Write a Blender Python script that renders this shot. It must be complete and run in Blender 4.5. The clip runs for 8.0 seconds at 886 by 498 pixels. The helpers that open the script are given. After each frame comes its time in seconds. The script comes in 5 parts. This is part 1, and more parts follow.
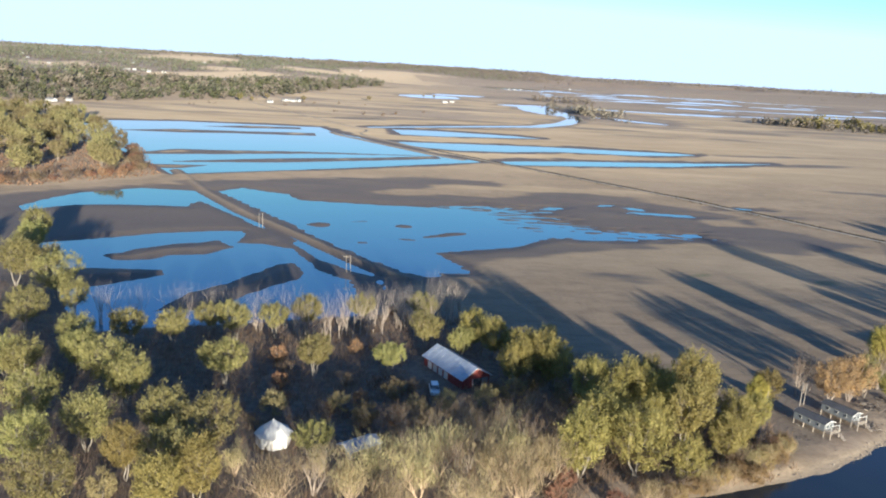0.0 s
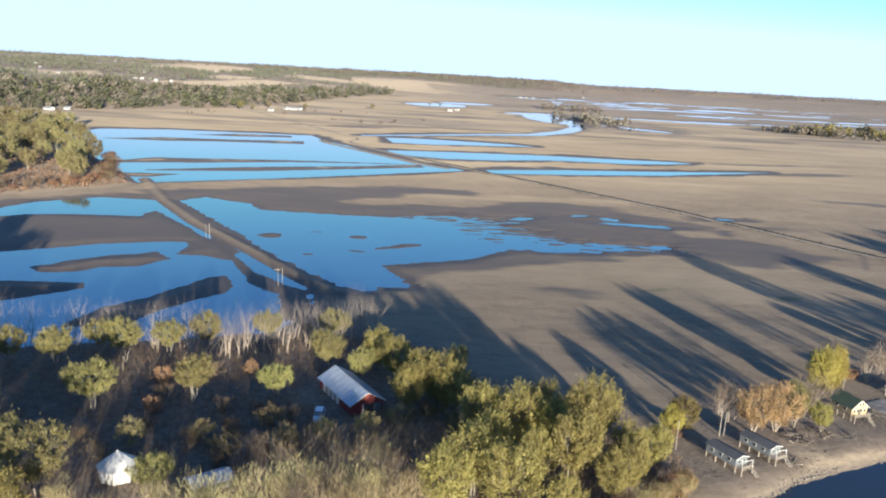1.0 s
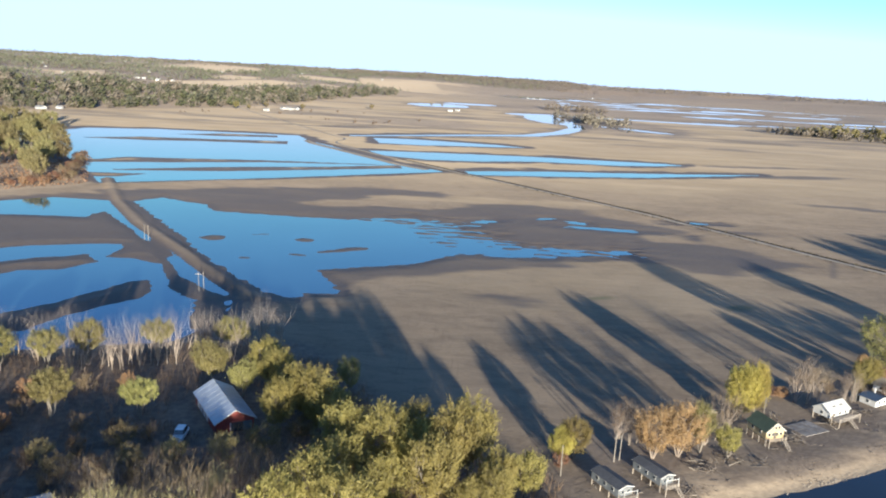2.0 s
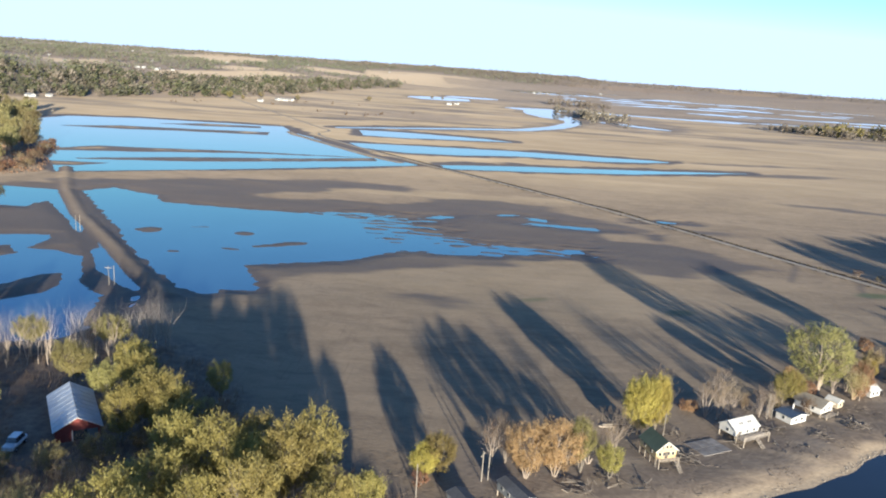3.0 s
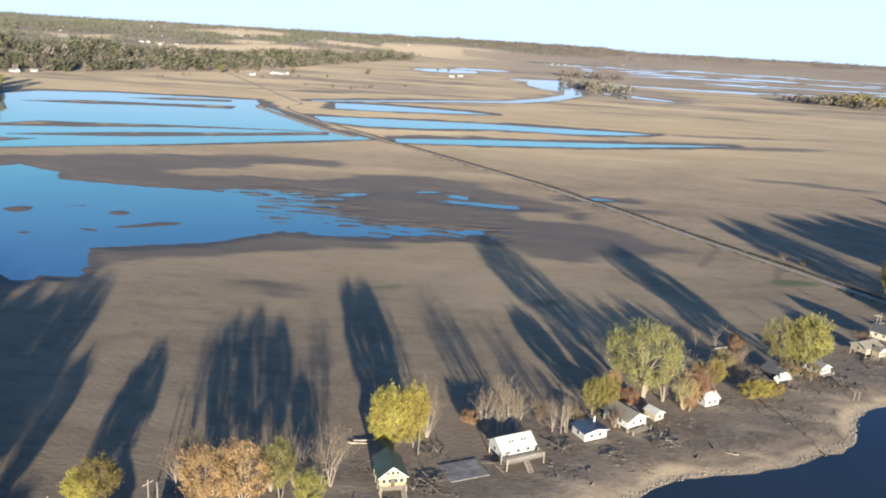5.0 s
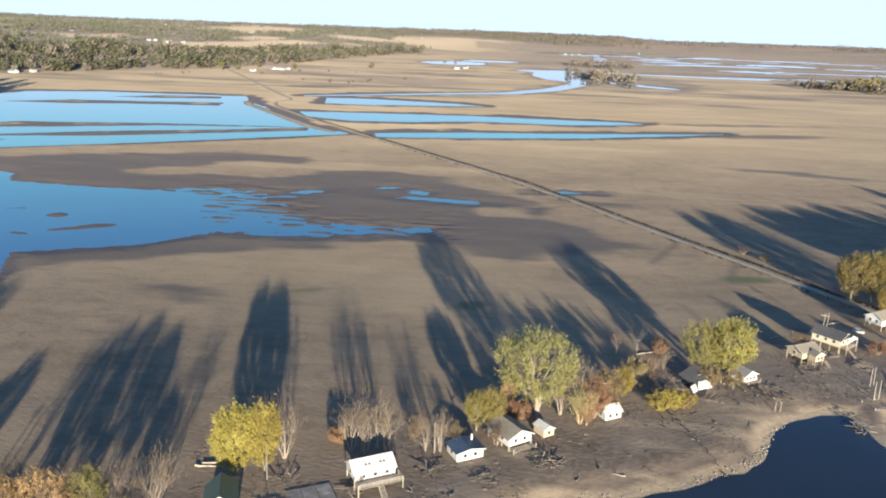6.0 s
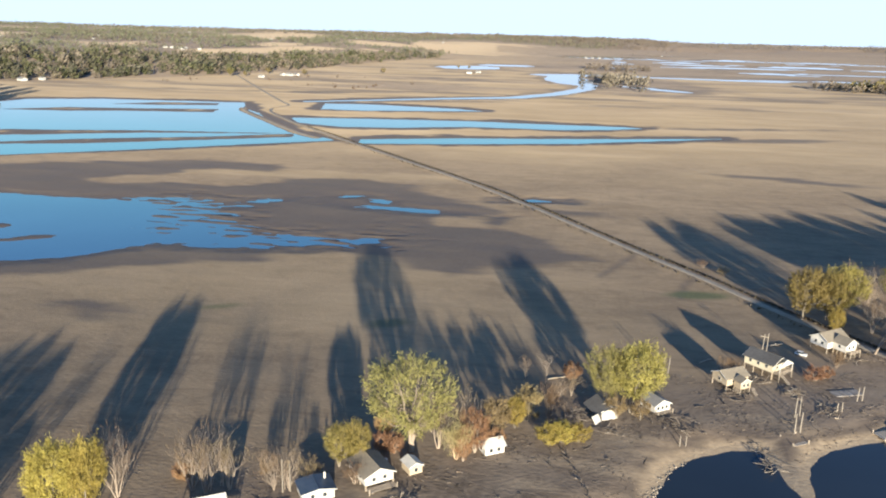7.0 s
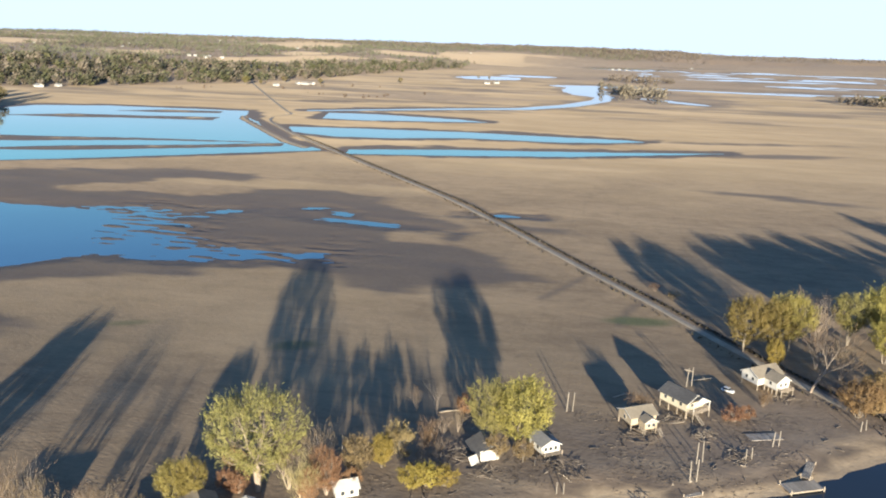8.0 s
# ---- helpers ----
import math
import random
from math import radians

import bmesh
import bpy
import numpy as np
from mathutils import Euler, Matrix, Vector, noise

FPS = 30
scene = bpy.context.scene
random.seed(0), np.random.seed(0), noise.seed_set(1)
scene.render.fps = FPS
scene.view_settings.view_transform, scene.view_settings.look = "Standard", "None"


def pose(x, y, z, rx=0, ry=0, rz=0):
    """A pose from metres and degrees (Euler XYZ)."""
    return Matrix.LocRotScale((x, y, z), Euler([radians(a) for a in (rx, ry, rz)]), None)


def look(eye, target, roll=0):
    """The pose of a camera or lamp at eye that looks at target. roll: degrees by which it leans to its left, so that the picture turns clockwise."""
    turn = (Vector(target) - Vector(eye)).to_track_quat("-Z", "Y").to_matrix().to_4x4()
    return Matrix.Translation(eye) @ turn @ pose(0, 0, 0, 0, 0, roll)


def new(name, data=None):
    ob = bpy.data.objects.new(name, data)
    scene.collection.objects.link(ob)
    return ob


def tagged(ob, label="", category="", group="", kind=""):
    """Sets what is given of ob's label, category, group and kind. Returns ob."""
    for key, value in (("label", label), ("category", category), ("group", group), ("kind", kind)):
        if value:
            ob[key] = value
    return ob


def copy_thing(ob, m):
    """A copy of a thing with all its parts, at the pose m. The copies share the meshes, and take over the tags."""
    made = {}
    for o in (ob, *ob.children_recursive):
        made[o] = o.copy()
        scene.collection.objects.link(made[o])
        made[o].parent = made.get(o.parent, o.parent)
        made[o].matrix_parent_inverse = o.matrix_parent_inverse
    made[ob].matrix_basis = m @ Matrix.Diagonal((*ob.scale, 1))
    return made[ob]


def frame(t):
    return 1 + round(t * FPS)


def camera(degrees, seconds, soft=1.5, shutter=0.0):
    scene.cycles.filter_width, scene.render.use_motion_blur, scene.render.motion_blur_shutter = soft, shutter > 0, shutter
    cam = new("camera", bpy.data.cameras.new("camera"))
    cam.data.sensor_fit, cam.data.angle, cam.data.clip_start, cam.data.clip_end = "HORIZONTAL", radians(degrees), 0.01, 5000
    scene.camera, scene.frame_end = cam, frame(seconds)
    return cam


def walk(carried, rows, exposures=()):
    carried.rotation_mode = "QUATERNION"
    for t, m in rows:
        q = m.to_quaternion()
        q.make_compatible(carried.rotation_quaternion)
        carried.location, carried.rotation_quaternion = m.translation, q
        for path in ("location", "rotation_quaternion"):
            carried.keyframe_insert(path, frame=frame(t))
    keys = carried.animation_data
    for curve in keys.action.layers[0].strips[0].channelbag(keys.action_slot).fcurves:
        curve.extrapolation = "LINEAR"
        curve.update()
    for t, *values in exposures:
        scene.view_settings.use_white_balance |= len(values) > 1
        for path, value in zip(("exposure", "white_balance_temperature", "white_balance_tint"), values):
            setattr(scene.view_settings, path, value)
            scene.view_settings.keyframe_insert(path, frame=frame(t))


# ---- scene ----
cam = camera(58.7, 8.0, 2.0)
PATH = [
    (0, (2.673, 1.618, 91.564), (2.693, 3.563, 91.097), 3.2),
    (0.5, (20.051, 9.803, 91.506), (20.039, 11.75, 91.05), 3.1),
    (1, (37.403, 18.085, 91.444), (37.37, 20.034, 90.995), 3.0),
    (1.5, (54.502, 26.393, 91.383), (54.447, 28.342, 90.936), 2.9),
    (3, (105.225, 51.636, 91.126), (105.121, 53.578, 90.661), 3.8),
    (3.5, (122.108, 60.262, 91.05), (121.985, 62.199, 90.568), 3.9),
    (4, (139.06, 69.184, 90.976), (138.918, 71.115, 90.476), 3.8),
    (4.5, (155.889, 78.509, 90.865), (155.724, 80.435, 90.348), 3.6),
    (6, (206.152, 107.485, 90.424), (205.901, 109.391, 89.872), 1.9),
    (6.5, (222.632, 117.589, 90.378), (222.344, 119.489, 89.826), 1.4),
    (7, (239.115, 127.932, 90.366), (238.789, 129.829, 89.823), 1.3),
    (7.5, (255.457, 138.376, 90.354), (255.091, 140.268, 89.82), 1.3),
    (8, (271.736, 148.941, 90.368), (271.327, 150.828, 89.847), 1.7),
]
walk(cam, [(t, look(eye, target, roll)) for t, eye, target, roll in PATH], [(0, 1.7, 5000, 10), (4.5, 1.7, 5100, 10), (8, 1.7, 5400, 10)])

# ---- light ----
SUN_EL, SUN_AZ = 7.4, 162.5          # degrees; azimuth clockwise from +y
sun_from = Vector((math.sin(radians(SUN_AZ)) * math.cos(radians(SUN_EL)), math.cos(radians(SUN_AZ)) * math.cos(radians(SUN_EL)), math.sin(radians(SUN_EL))))
world = bpy.data.worlds.new("world")
scene.world = world
world.use_nodes = True
wn = world.node_tree
sky = wn.nodes.new("ShaderNodeTexSky")
sky.sky_type, sky.sun_disc = "NISHITA", False
sky.sun_elevation, sky.sun_rotation = radians(SUN_EL), radians(SUN_AZ)
sky.air_density, sky.dust_density, sky.ozone_density = 0.6, 0.1, 2.0
haze = wn.nodes.new("ShaderNodeVectorMath")          # high haze caps the glare along the horizon
haze.operation = "MINIMUM"
wn.links.new(sky.outputs[0], haze.inputs[0])
haze.inputs[1].default_value = (3.15, 3.5, 3.75)
wn.links.new(haze.outputs[0], wn.nodes["Background"].inputs[0])
wn.nodes["Background"].inputs[1].default_value = 0.094
lamp = bpy.data.lights.new("sun", "SUN")
lamp.energy, lamp.angle, lamp.color = 4.65, radians(0.9), (1.0, 0.83, 0.56)
sun = new("sun", lamp)
sun.matrix_world = look(sun_from * 500, (0, 0, 0))

# ---- materials ----


def shader(name, rough=0.8, metal=0.0, spec=0.3):
    m = bpy.data.materials.new(name)
    m.use_nodes = True
    b = m.node_tree.nodes["Principled BSDF"]
    b.inputs["Roughness"].default_value, b.inputs["Metallic"].default_value = rough, metal
    b.inputs["Specular IOR Level"].default_value = spec
    return m, m.node_tree, b


def node(nt, kind, **values):
    n = nt.nodes.new(kind)
    for key, value in values.items():
        n.inputs[key].default_value = value
    return n


def noise_node(nt, scale, detail=4.0, stretch=(1, 1, 1), world_space=True):
    if world_space:
        co = nt.nodes.new("ShaderNodeNewGeometry").outputs["Position"]
    else:
        co = nt.nodes.new("ShaderNodeTexCoord").outputs["Object"]
    mp = nt.nodes.new("ShaderNodeMapping")
    mp.inputs["Scale"].default_value = stretch
    nt.links.new(co, mp.inputs[0])
    n = node(nt, "ShaderNodeTexNoise", Scale=scale, Detail=detail, Roughness=0.6)
    nt.links.new(mp.outputs[0], n.inputs["Vector"])
    return n.outputs["Fac"]


def mix(nt, fac, a, b):
    n = nt.nodes.new("ShaderNodeMix")
    n.data_type = "RGBA"
    for slot, v in ((0, fac), (6, a), (7, b)):
        if isinstance(v, (tuple, float, int)):
            n.inputs[slot].default_value = (*v, 1) if isinstance(v, tuple) else v
        else:
            nt.links.new(v, n.inputs[slot])
    return n.outputs[2]


def span(nt, v, lo, hi, a=0.0, b=1.0):
    n = node(nt, "ShaderNodeMapRange", **{"From Min": lo, "From Max": hi, "To Min": a, "To Max": b})
    nt.links.new(v, n.inputs[0])
    return n.outputs[0]


def bump(nt, b, h, strength, dist):
    n = node(nt, "ShaderNodeBump", Strength=strength, Distance=dist)
    nt.links.new(h, n.inputs["Height"])
    nt.links.new(n.outputs[0], b.inputs["Normal"])


def plain(name, a, c, scale=1.5, rough=0.75, metal=0.0, rnd=0.0, bumpy=0.0, spec=0.3):
    """Two tones mixed by noise at two scales, with a tint that varies from thing to thing."""
    m, nt, b = shader(name, rough, metal, spec)
    n1 = span(nt, noise_node(nt, scale, 5), 0.3, 0.7)
    col = mix(nt, n1, a, c)
    n2 = span(nt, noise_node(nt, scale * 0.13, 2), 0.35, 0.7, 0.0, 0.45)
    col = mix(nt, n2, col, tuple(0.6 * v for v in a))
    if rnd:
        info = nt.nodes.new("ShaderNodeObjectInfo")
        hs = node(nt, "ShaderNodeHueSaturation", Saturation=1.0)
        nt.links.new(col, hs.inputs["Color"])
        nt.links.new(span(nt, info.outputs["Random"], 0, 1, 1 - rnd, 1 + rnd), hs.inputs["Value"])
        col = hs.outputs[0]
    nt.links.new(col, b.inputs["Base Color"])
    if bumpy:
        bump(nt, b, noise_node(nt, scale * 3, 4), bumpy, 0.1)
    return m


def leafy(name, a, c, rnd=0.25):
    """Leaves: each one its own tone, lit through from behind."""
    m, nt, b = shader(name, 0.6, 0.0, 0.25)
    geo = nt.nodes.new("ShaderNodeNewGeometry")
    info = nt.nodes.new("ShaderNodeObjectInfo")
    col = mix(nt, geo.outputs["Random Per Island"], a, c)
    clump = span(nt, noise_node(nt, 0.25, 3), 0.35, 0.7, 0.72, 1.15)
    mul = nt.nodes.new("ShaderNodeMath")
    mul.operation = "MULTIPLY"
    nt.links.new(clump, mul.inputs[0])
    nt.links.new(span(nt, info.outputs["Random"], 0, 1, 1 - rnd, 1 + rnd), mul.inputs[1])
    hs = node(nt, "ShaderNodeHueSaturation")
    nt.links.new(span(nt, info.outputs["Random"], 0, 1, 0.482, 0.512), hs.inputs["Hue"])
    nt.links.new(mul.outputs[0], hs.inputs["Value"])
    nt.links.new(col, hs.inputs["Color"])
    nt.links.new(hs.outputs[0], b.inputs["Base Color"])
    tr = nt.nodes.new("ShaderNodeBsdfTranslucent")
    nt.links.new(hs.outputs[0], tr.inputs[0])
    ms = node(nt, "ShaderNodeMixShader", Fac=0.3)
    nt.links.new(b.outputs[0], ms.inputs[1])
    nt.links.new(tr.outputs[0], ms.inputs[2])
    nt.links.new(ms.outputs[0], nt.nodes["Material Output"].inputs[0])
    return m


def ground_material():
    m, nt, b = shader("flood_mud", 0.9)

    def attr(n):
        a = nt.nodes.new("ShaderNodeAttribute")
        a.attribute_name = n
        return a.outputs["Fac"]

    streak = noise_node(nt, 1.0, 6, (0.065, 0.105, 1))
    streak.node.inputs["Distortion"].default_value = 1.3
    fine = noise_node(nt, 0.9, 6, (0.7, 1.3, 1))
    mottle = noise_node(nt, 0.13, 5, (0.6, 1.5, 1))
    mottle.node.inputs["Distortion"].default_value = 0.7
    broad = noise_node(nt, 0.016, 4, (0.8, 1.4, 1))
    mud = mix(nt, span(nt, streak, 0.32, 0.7), MUD_A, MUD_B)
    mud = mix(nt, span(nt, fine, 0.35, 0.72, 0.0, 0.6), mud, MUD_C)
    mud = mix(nt, span(nt, broad, 0.42, 0.62, 0.0, 0.6), mud, MUD_B)
    mud = mix(nt, span(nt, mottle, 0.48, 0.70, 0.0, 0.55), mud, MUD_C)
    furrow = noise_node(nt, 1.0, 2, (1.1, 0.05, 1))          # faint wheel and plough lines
    mud = mix(nt, span(nt, furrow, 0.60, 0.72, 0.0, 0.28), mud, MUD_C)
    straw = mix(nt, span(nt, noise_node(nt, 1.0, 5, (0.008, 0.03, 1)), 0.3, 0.7), STRAW_A, STRAW_B)
    col = mix(nt, attr("straw"), mud, straw)
    farm = mix(nt, span(nt, noise_node(nt, 1.0, 3, (0.004, 0.012, 1)), 0.35, 0.65), (0.122, 0.090, 0.062), (0.20, 0.15, 0.106))
    farm = mix(nt, span(nt, noise_node(nt, 0.05, 5), 0.52, 0.66, 0.0, 0.6), farm, (0.26, 0.205, 0.145))
    farm = mix(nt, span(nt, noise_node(nt, 0.16, 4), 0.5, 0.72, 0.0, 0.55), farm, (0.085, 0.060, 0.040))
    farm = mix(nt, span(nt, noise_node(nt, 0.035, 4, (1, 1.8, 1)), 0.45, 0.62, 0.0, 0.55), farm, (0.105, 0.080, 0.058))
    eddy = noise_node(nt, 0.055, 3, (1, 1.3, 1))
    eddy.node.inputs["Distortion"].default_value = 1.6
    bands = node(nt, "ShaderNodeMath")
    bands.operation = "PINGPONG"
    bands.inputs[1].default_value = 0.055
    nt.links.new(eddy, bands.inputs[0])
    farm = mix(nt, span(nt, bands.outputs[0], 0.012, 0.055, 0.0, 0.5), farm, (0.25, 0.187, 0.128))
    col = mix(nt, attr("silt"), col, farm)
    wetmud = mix(nt, span(nt, fine, 0.3, 0.7), WET_A, WET_B)
    col = mix(nt, attr("wet"), col, wetmud)
    litter = mix(nt, span(nt, noise_node(nt, 0.5, 6), 0.35, 0.7), (0.125, 0.094, 0.068), (0.23, 0.17, 0.11))
    col = mix(nt, attr("litter"), col, litter)
    sand = mix(nt, span(nt, noise_node(nt, 0.8, 5), 0.3, 0.7), (0.32, 0.235, 0.14), (0.46, 0.345, 0.21))
    col = mix(nt, attr("sand"), col, sand)
    grass = mix(nt, span(nt, noise_node(nt, 1.5, 5), 0.3, 0.7), (0.05, 0.06, 0.025), (0.10, 0.11, 0.045))
    col = mix(nt, attr("grass"), col, grass)
    nt.links.new(col, b.inputs["Base Color"])
    nt.links.new(span(nt, attr("wet"), 0, 1, 0.92, 0.72), b.inputs["Roughness"])
    b.inputs["Diffuse Roughness"].default_value = 0.4
    bump(nt, b, fine, 0.6, 0.22)
    return m


def water_material(name, colour, ripple, rough, spec=0.5):
    m, nt, b = shader(name, rough, 0.0, spec)
    b.inputs["IOR"].default_value = 1.33
    col = mix(nt, span(nt, noise_node(nt, 0.02, 3), 0.35, 0.65), colour, tuple(0.75 * v for v in colour))
    nt.links.new(col, b.inputs["Base Color"])
    bump(nt, b, noise_node(nt, 0.9, 3, (0.6, 1.4, 1)), ripple, 0.05)
    return m


MUD_A, MUD_B, MUD_C = (0.182, 0.132, 0.078), (0.262, 0.192, 0.116), (0.128, 0.089, 0.053)
STRAW_A, STRAW_B = (0.235, 0.17, 0.09), (0.37, 0.275, 0.16)
WET_A, WET_B = (0.060, 0.046, 0.035), (0.098, 0.075, 0.057)
M_GROUND = ground_material()
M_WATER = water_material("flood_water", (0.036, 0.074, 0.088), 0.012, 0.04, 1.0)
# base colour raised above the nearer flood water to stand for distance haze
M_HAZED = water_material("hazed_water", (0.06, 0.125, 0.15), 0.006, 0.04, 1.0)
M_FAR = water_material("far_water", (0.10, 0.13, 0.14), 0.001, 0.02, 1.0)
M_RIVER = water_material("river_water", (0.030, 0.036, 0.040), 0.12, 0.10, 0.34)
M_BARK = plain("pale_bark", (0.19, 0.155, 0.11), (0.30, 0.25, 0.19), 1.2, 0.9, rnd=0.15)
M_BARE = plain("grey_bark", (0.26, 0.20, 0.145), (0.38, 0.30, 0.22), 1.2, 0.9, rnd=0.2)
M_TANB = plain("dull_bark", (0.16, 0.13, 0.09), (0.24, 0.19, 0.14), 1.2, 0.9, rnd=0.15)
M_TAN = plain("tan_twig", (0.40, 0.28, 0.16), (0.55, 0.40, 0.25), 1.2, 0.9, rnd=0.2)
L_GREEN = leafy("leaf_green", (0.205, 0.170, 0.046), (0.335, 0.268, 0.072))
L_YELLOW = leafy("leaf_yellow", (0.30, 0.242, 0.046), (0.45, 0.365, 0.078))
L_OLIVE = leafy("leaf_olive", (0.20, 0.178, 0.055), (0.33, 0.285, 0.09))
L_RUST = leafy("leaf_rust", (0.22, 0.115, 0.056), (0.33, 0.19, 0.10))
L_RUSSET = leafy("leaf_russet", (0.245, 0.135, 0.058), (0.39, 0.245, 0.112))
L_GOLD = leafy("leaf_gold", (0.24, 0.165, 0.06), (0.38, 0.27, 0.11))
L_BROWN = leafy("leaf_brown", (0.15, 0.10, 0.05), (0.26, 0.18, 0.09))
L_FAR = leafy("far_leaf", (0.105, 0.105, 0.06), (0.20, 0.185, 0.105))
L_GROVE = leafy("leaf_grove", (0.16, 0.135, 0.05), (0.34, 0.275, 0.11))
L_UNDER = leafy("undergrowth_leaf", (0.19, 0.13, 0.078), (0.36, 0.25, 0.145))
L_SCRAP = leafy("flood_scrap", (0.11, 0.08, 0.053), (0.36, 0.265, 0.18), 0.1)
L_SCRUB = leafy("leaf_scrub", (0.20, 0.155, 0.065), (0.36, 0.28, 0.12))
L_WILLOW = leafy("leaf_willow", (0.27, 0.21, 0.085), (0.42, 0.34, 0.16))
L_WEED = leafy("roadside_weed", (0.045, 0.036, 0.024), (0.10, 0.076, 0.045))
M_GRAVEL = plain("pale_gravel", (0.32, 0.255, 0.175), (0.43, 0.35, 0.245), 0.7, 0.95, bumpy=0.3)
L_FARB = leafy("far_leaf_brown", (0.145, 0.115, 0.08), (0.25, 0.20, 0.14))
L_FARG = leafy("far_leaf_green", (0.10, 0.11, 0.05), (0.20, 0.195, 0.085))
M_WHITE = plain("white_siding", (0.62, 0.575, 0.50), (0.46, 0.42, 0.35), 0.9, 0.6, rnd=0.05)
M_CREAM = plain("cream_siding", (0.55, 0.40, 0.19), (0.44, 0.315, 0.145), 0.9, 0.65, rnd=0.05)
M_PALEW = plain("pale_cream_siding", (0.58, 0.50, 0.35), (0.47, 0.40, 0.27), 0.9, 0.65)
M_GREYW = plain("grey_siding", (0.14, 0.14, 0.13), (0.20, 0.20, 0.185), 0.9, 0.65)
M_TANW = plain("tan_siding", (0.48, 0.38, 0.25), (0.37, 0.29, 0.19), 0.9, 0.7)
M_RED = plain("red_barn_paint", (0.24, 0.05, 0.035), (0.17, 0.045, 0.035), 0.8, 0.6)
M_TIN = plain("grey_tin_roof", (0.46, 0.47, 0.48), (0.34, 0.35, 0.36), 0.5, 0.45, 0.25)
M_WTIN = plain("white_tin_roof", (0.62, 0.57, 0.48), (0.48, 0.44, 0.37), 0.5, 0.5)
M_SHING = plain("grey_shingle", (0.20, 0.19, 0.175), (0.28, 0.26, 0.235), 1.5, 0.9)
M_DARK = plain("dark_shingle", (0.075, 0.07, 0.065), (0.12, 0.11, 0.10), 1.5, 0.9)
M_GREENR = plain("green_tin_roof", (0.075, 0.085, 0.045), (0.10, 0.115, 0.06), 0.8, 0.5)
M_BLUER = plain("blue_black_roof", (0.05, 0.07, 0.10), (0.09, 0.11, 0.14), 0.8, 0.5)
M_TANR = plain("tan_shingle", (0.22, 0.18, 0.125), (0.29, 0.24, 0.17), 1.5, 0.9)
M_WOOD = plain("weathered_wood", (0.34, 0.27, 0.19), (0.46, 0.38, 0.28), 2.0, 0.85, rnd=0.2)
M_POLE = plain("pole_wood", (0.22, 0.185, 0.14), (0.32, 0.27, 0.21), 2.0, 0.9, rnd=0.2)
M_DWOOD = plain("muddy_wood", (0.12, 0.095, 0.07), (0.20, 0.16, 0.12), 2.0, 0.9, rnd=0.25)
M_GLASS = plain("dark_pane", (0.03, 0.035, 0.04), (0.05, 0.055, 0.06), 1.0, 0.12, spec=0.6)
M_RUBBER = plain("tyre_rubber", (0.02, 0.02, 0.02), (0.035, 0.035, 0.035), 3.0, 0.8)
M_CARW = plain("white_car_paint", (0.70, 0.68, 0.64), (0.58, 0.55, 0.50), 1.0, 0.3, spec=0.6)
M_STONE = plain("shore_stone", (0.30, 0.24, 0.17), (0.46, 0.38, 0.28), 1.2, 0.9)
M_CONC = plain("concrete_slab", (0.18, 0.145, 0.11), (0.38, 0.33, 0.27), 0.5, 0.9)

# ---- small tools ----


def mesh_object(name, verts, faces, material, parent=None, label="", smooth=False):
    me = bpy.data.meshes.new(name)
    me.from_pydata([tuple(v) for v in verts], [], faces)
    if smooth:
        me.polygons.foreach_set("use_smooth", [True] * len(me.polygons))
    me.materials.append(material)
    me.update()
    ob = new(name, me)
    if parent:
        ob.parent = parent
    if label:
        tagged(ob, label)
    return ob


def part(name, bm, material, parent, label=""):
    me = bpy.data.meshes.new(name)
    bm.to_mesh(me)
    bm.free()
    me.materials.append(material)
    ob = new(name, me)
    ob.parent = parent
    if label:
        tagged(ob, label)
    return ob


def box(sx, sy, sz, x=0, y=0, z=0, rz=0, bevel=0.0, rx=0, ry=0):
    bm = bmesh.new()
    bmesh.ops.create_cube(bm, size=1.0)
    bmesh.ops.scale(bm, vec=(sx, sy, sz), verts=bm.verts)
    if bevel:
        bmesh.ops.bevel(bm, geom=bm.edges[:], offset=bevel, segments=1, affect="EDGES")
    bmesh.ops.transform(bm, matrix=pose(x, y, z, rx, ry, rz), verts=bm.verts)
    return bm


def rod(r0, r1, a, b, sides=6):
    a, b = Vector(a), Vector(b)
    bm = bmesh.new()
    bmesh.ops.create_cone(bm, cap_ends=True, segments=sides, radius1=r0, radius2=r1, depth=(b - a).length)
    m = Matrix.Translation((a + b) / 2) @ (b - a).to_track_quat("Z", "Y").to_matrix().to_4x4()
    bmesh.ops.transform(bm, matrix=m, verts=bm.verts)
    return bm


def thing(name, label, category, x=0.0, y=0.0, z=0.0, rz=0.0, group="", kind=""):
    ob = new(name)
    ob.matrix_world = pose(x, y, z, 0, 0, rz)
    return tagged(ob, label, category, group, kind)


# ---- ground ----


def cellnoise(x, y, seed):
    xi, yi = np.floor(x).astype(np.int64), np.floor(y).astype(np.int64)
    fx, fy = x - xi, y - yi
    fx, fy = fx * fx * (3 - 2 * fx), fy * fy * (3 - 2 * fy)

    def h(i, j):
        n = (i * 374761393 + j * 668265263 + seed * 1442695041) & 0x7FFFFFFF
        n = ((n ^ (n >> 13)) * 1274126177) & 0x7FFFFFFF
        return ((n ^ (n >> 16)) & 0xFFFF) / 65535.0

    a = h(xi, yi) * (1 - fx) + h(xi + 1, yi) * fx
    b = h(xi, yi + 1) * (1 - fx) + h(xi + 1, yi + 1) * fx
    return (a * (1 - fy) + b * fy) * 2 - 1


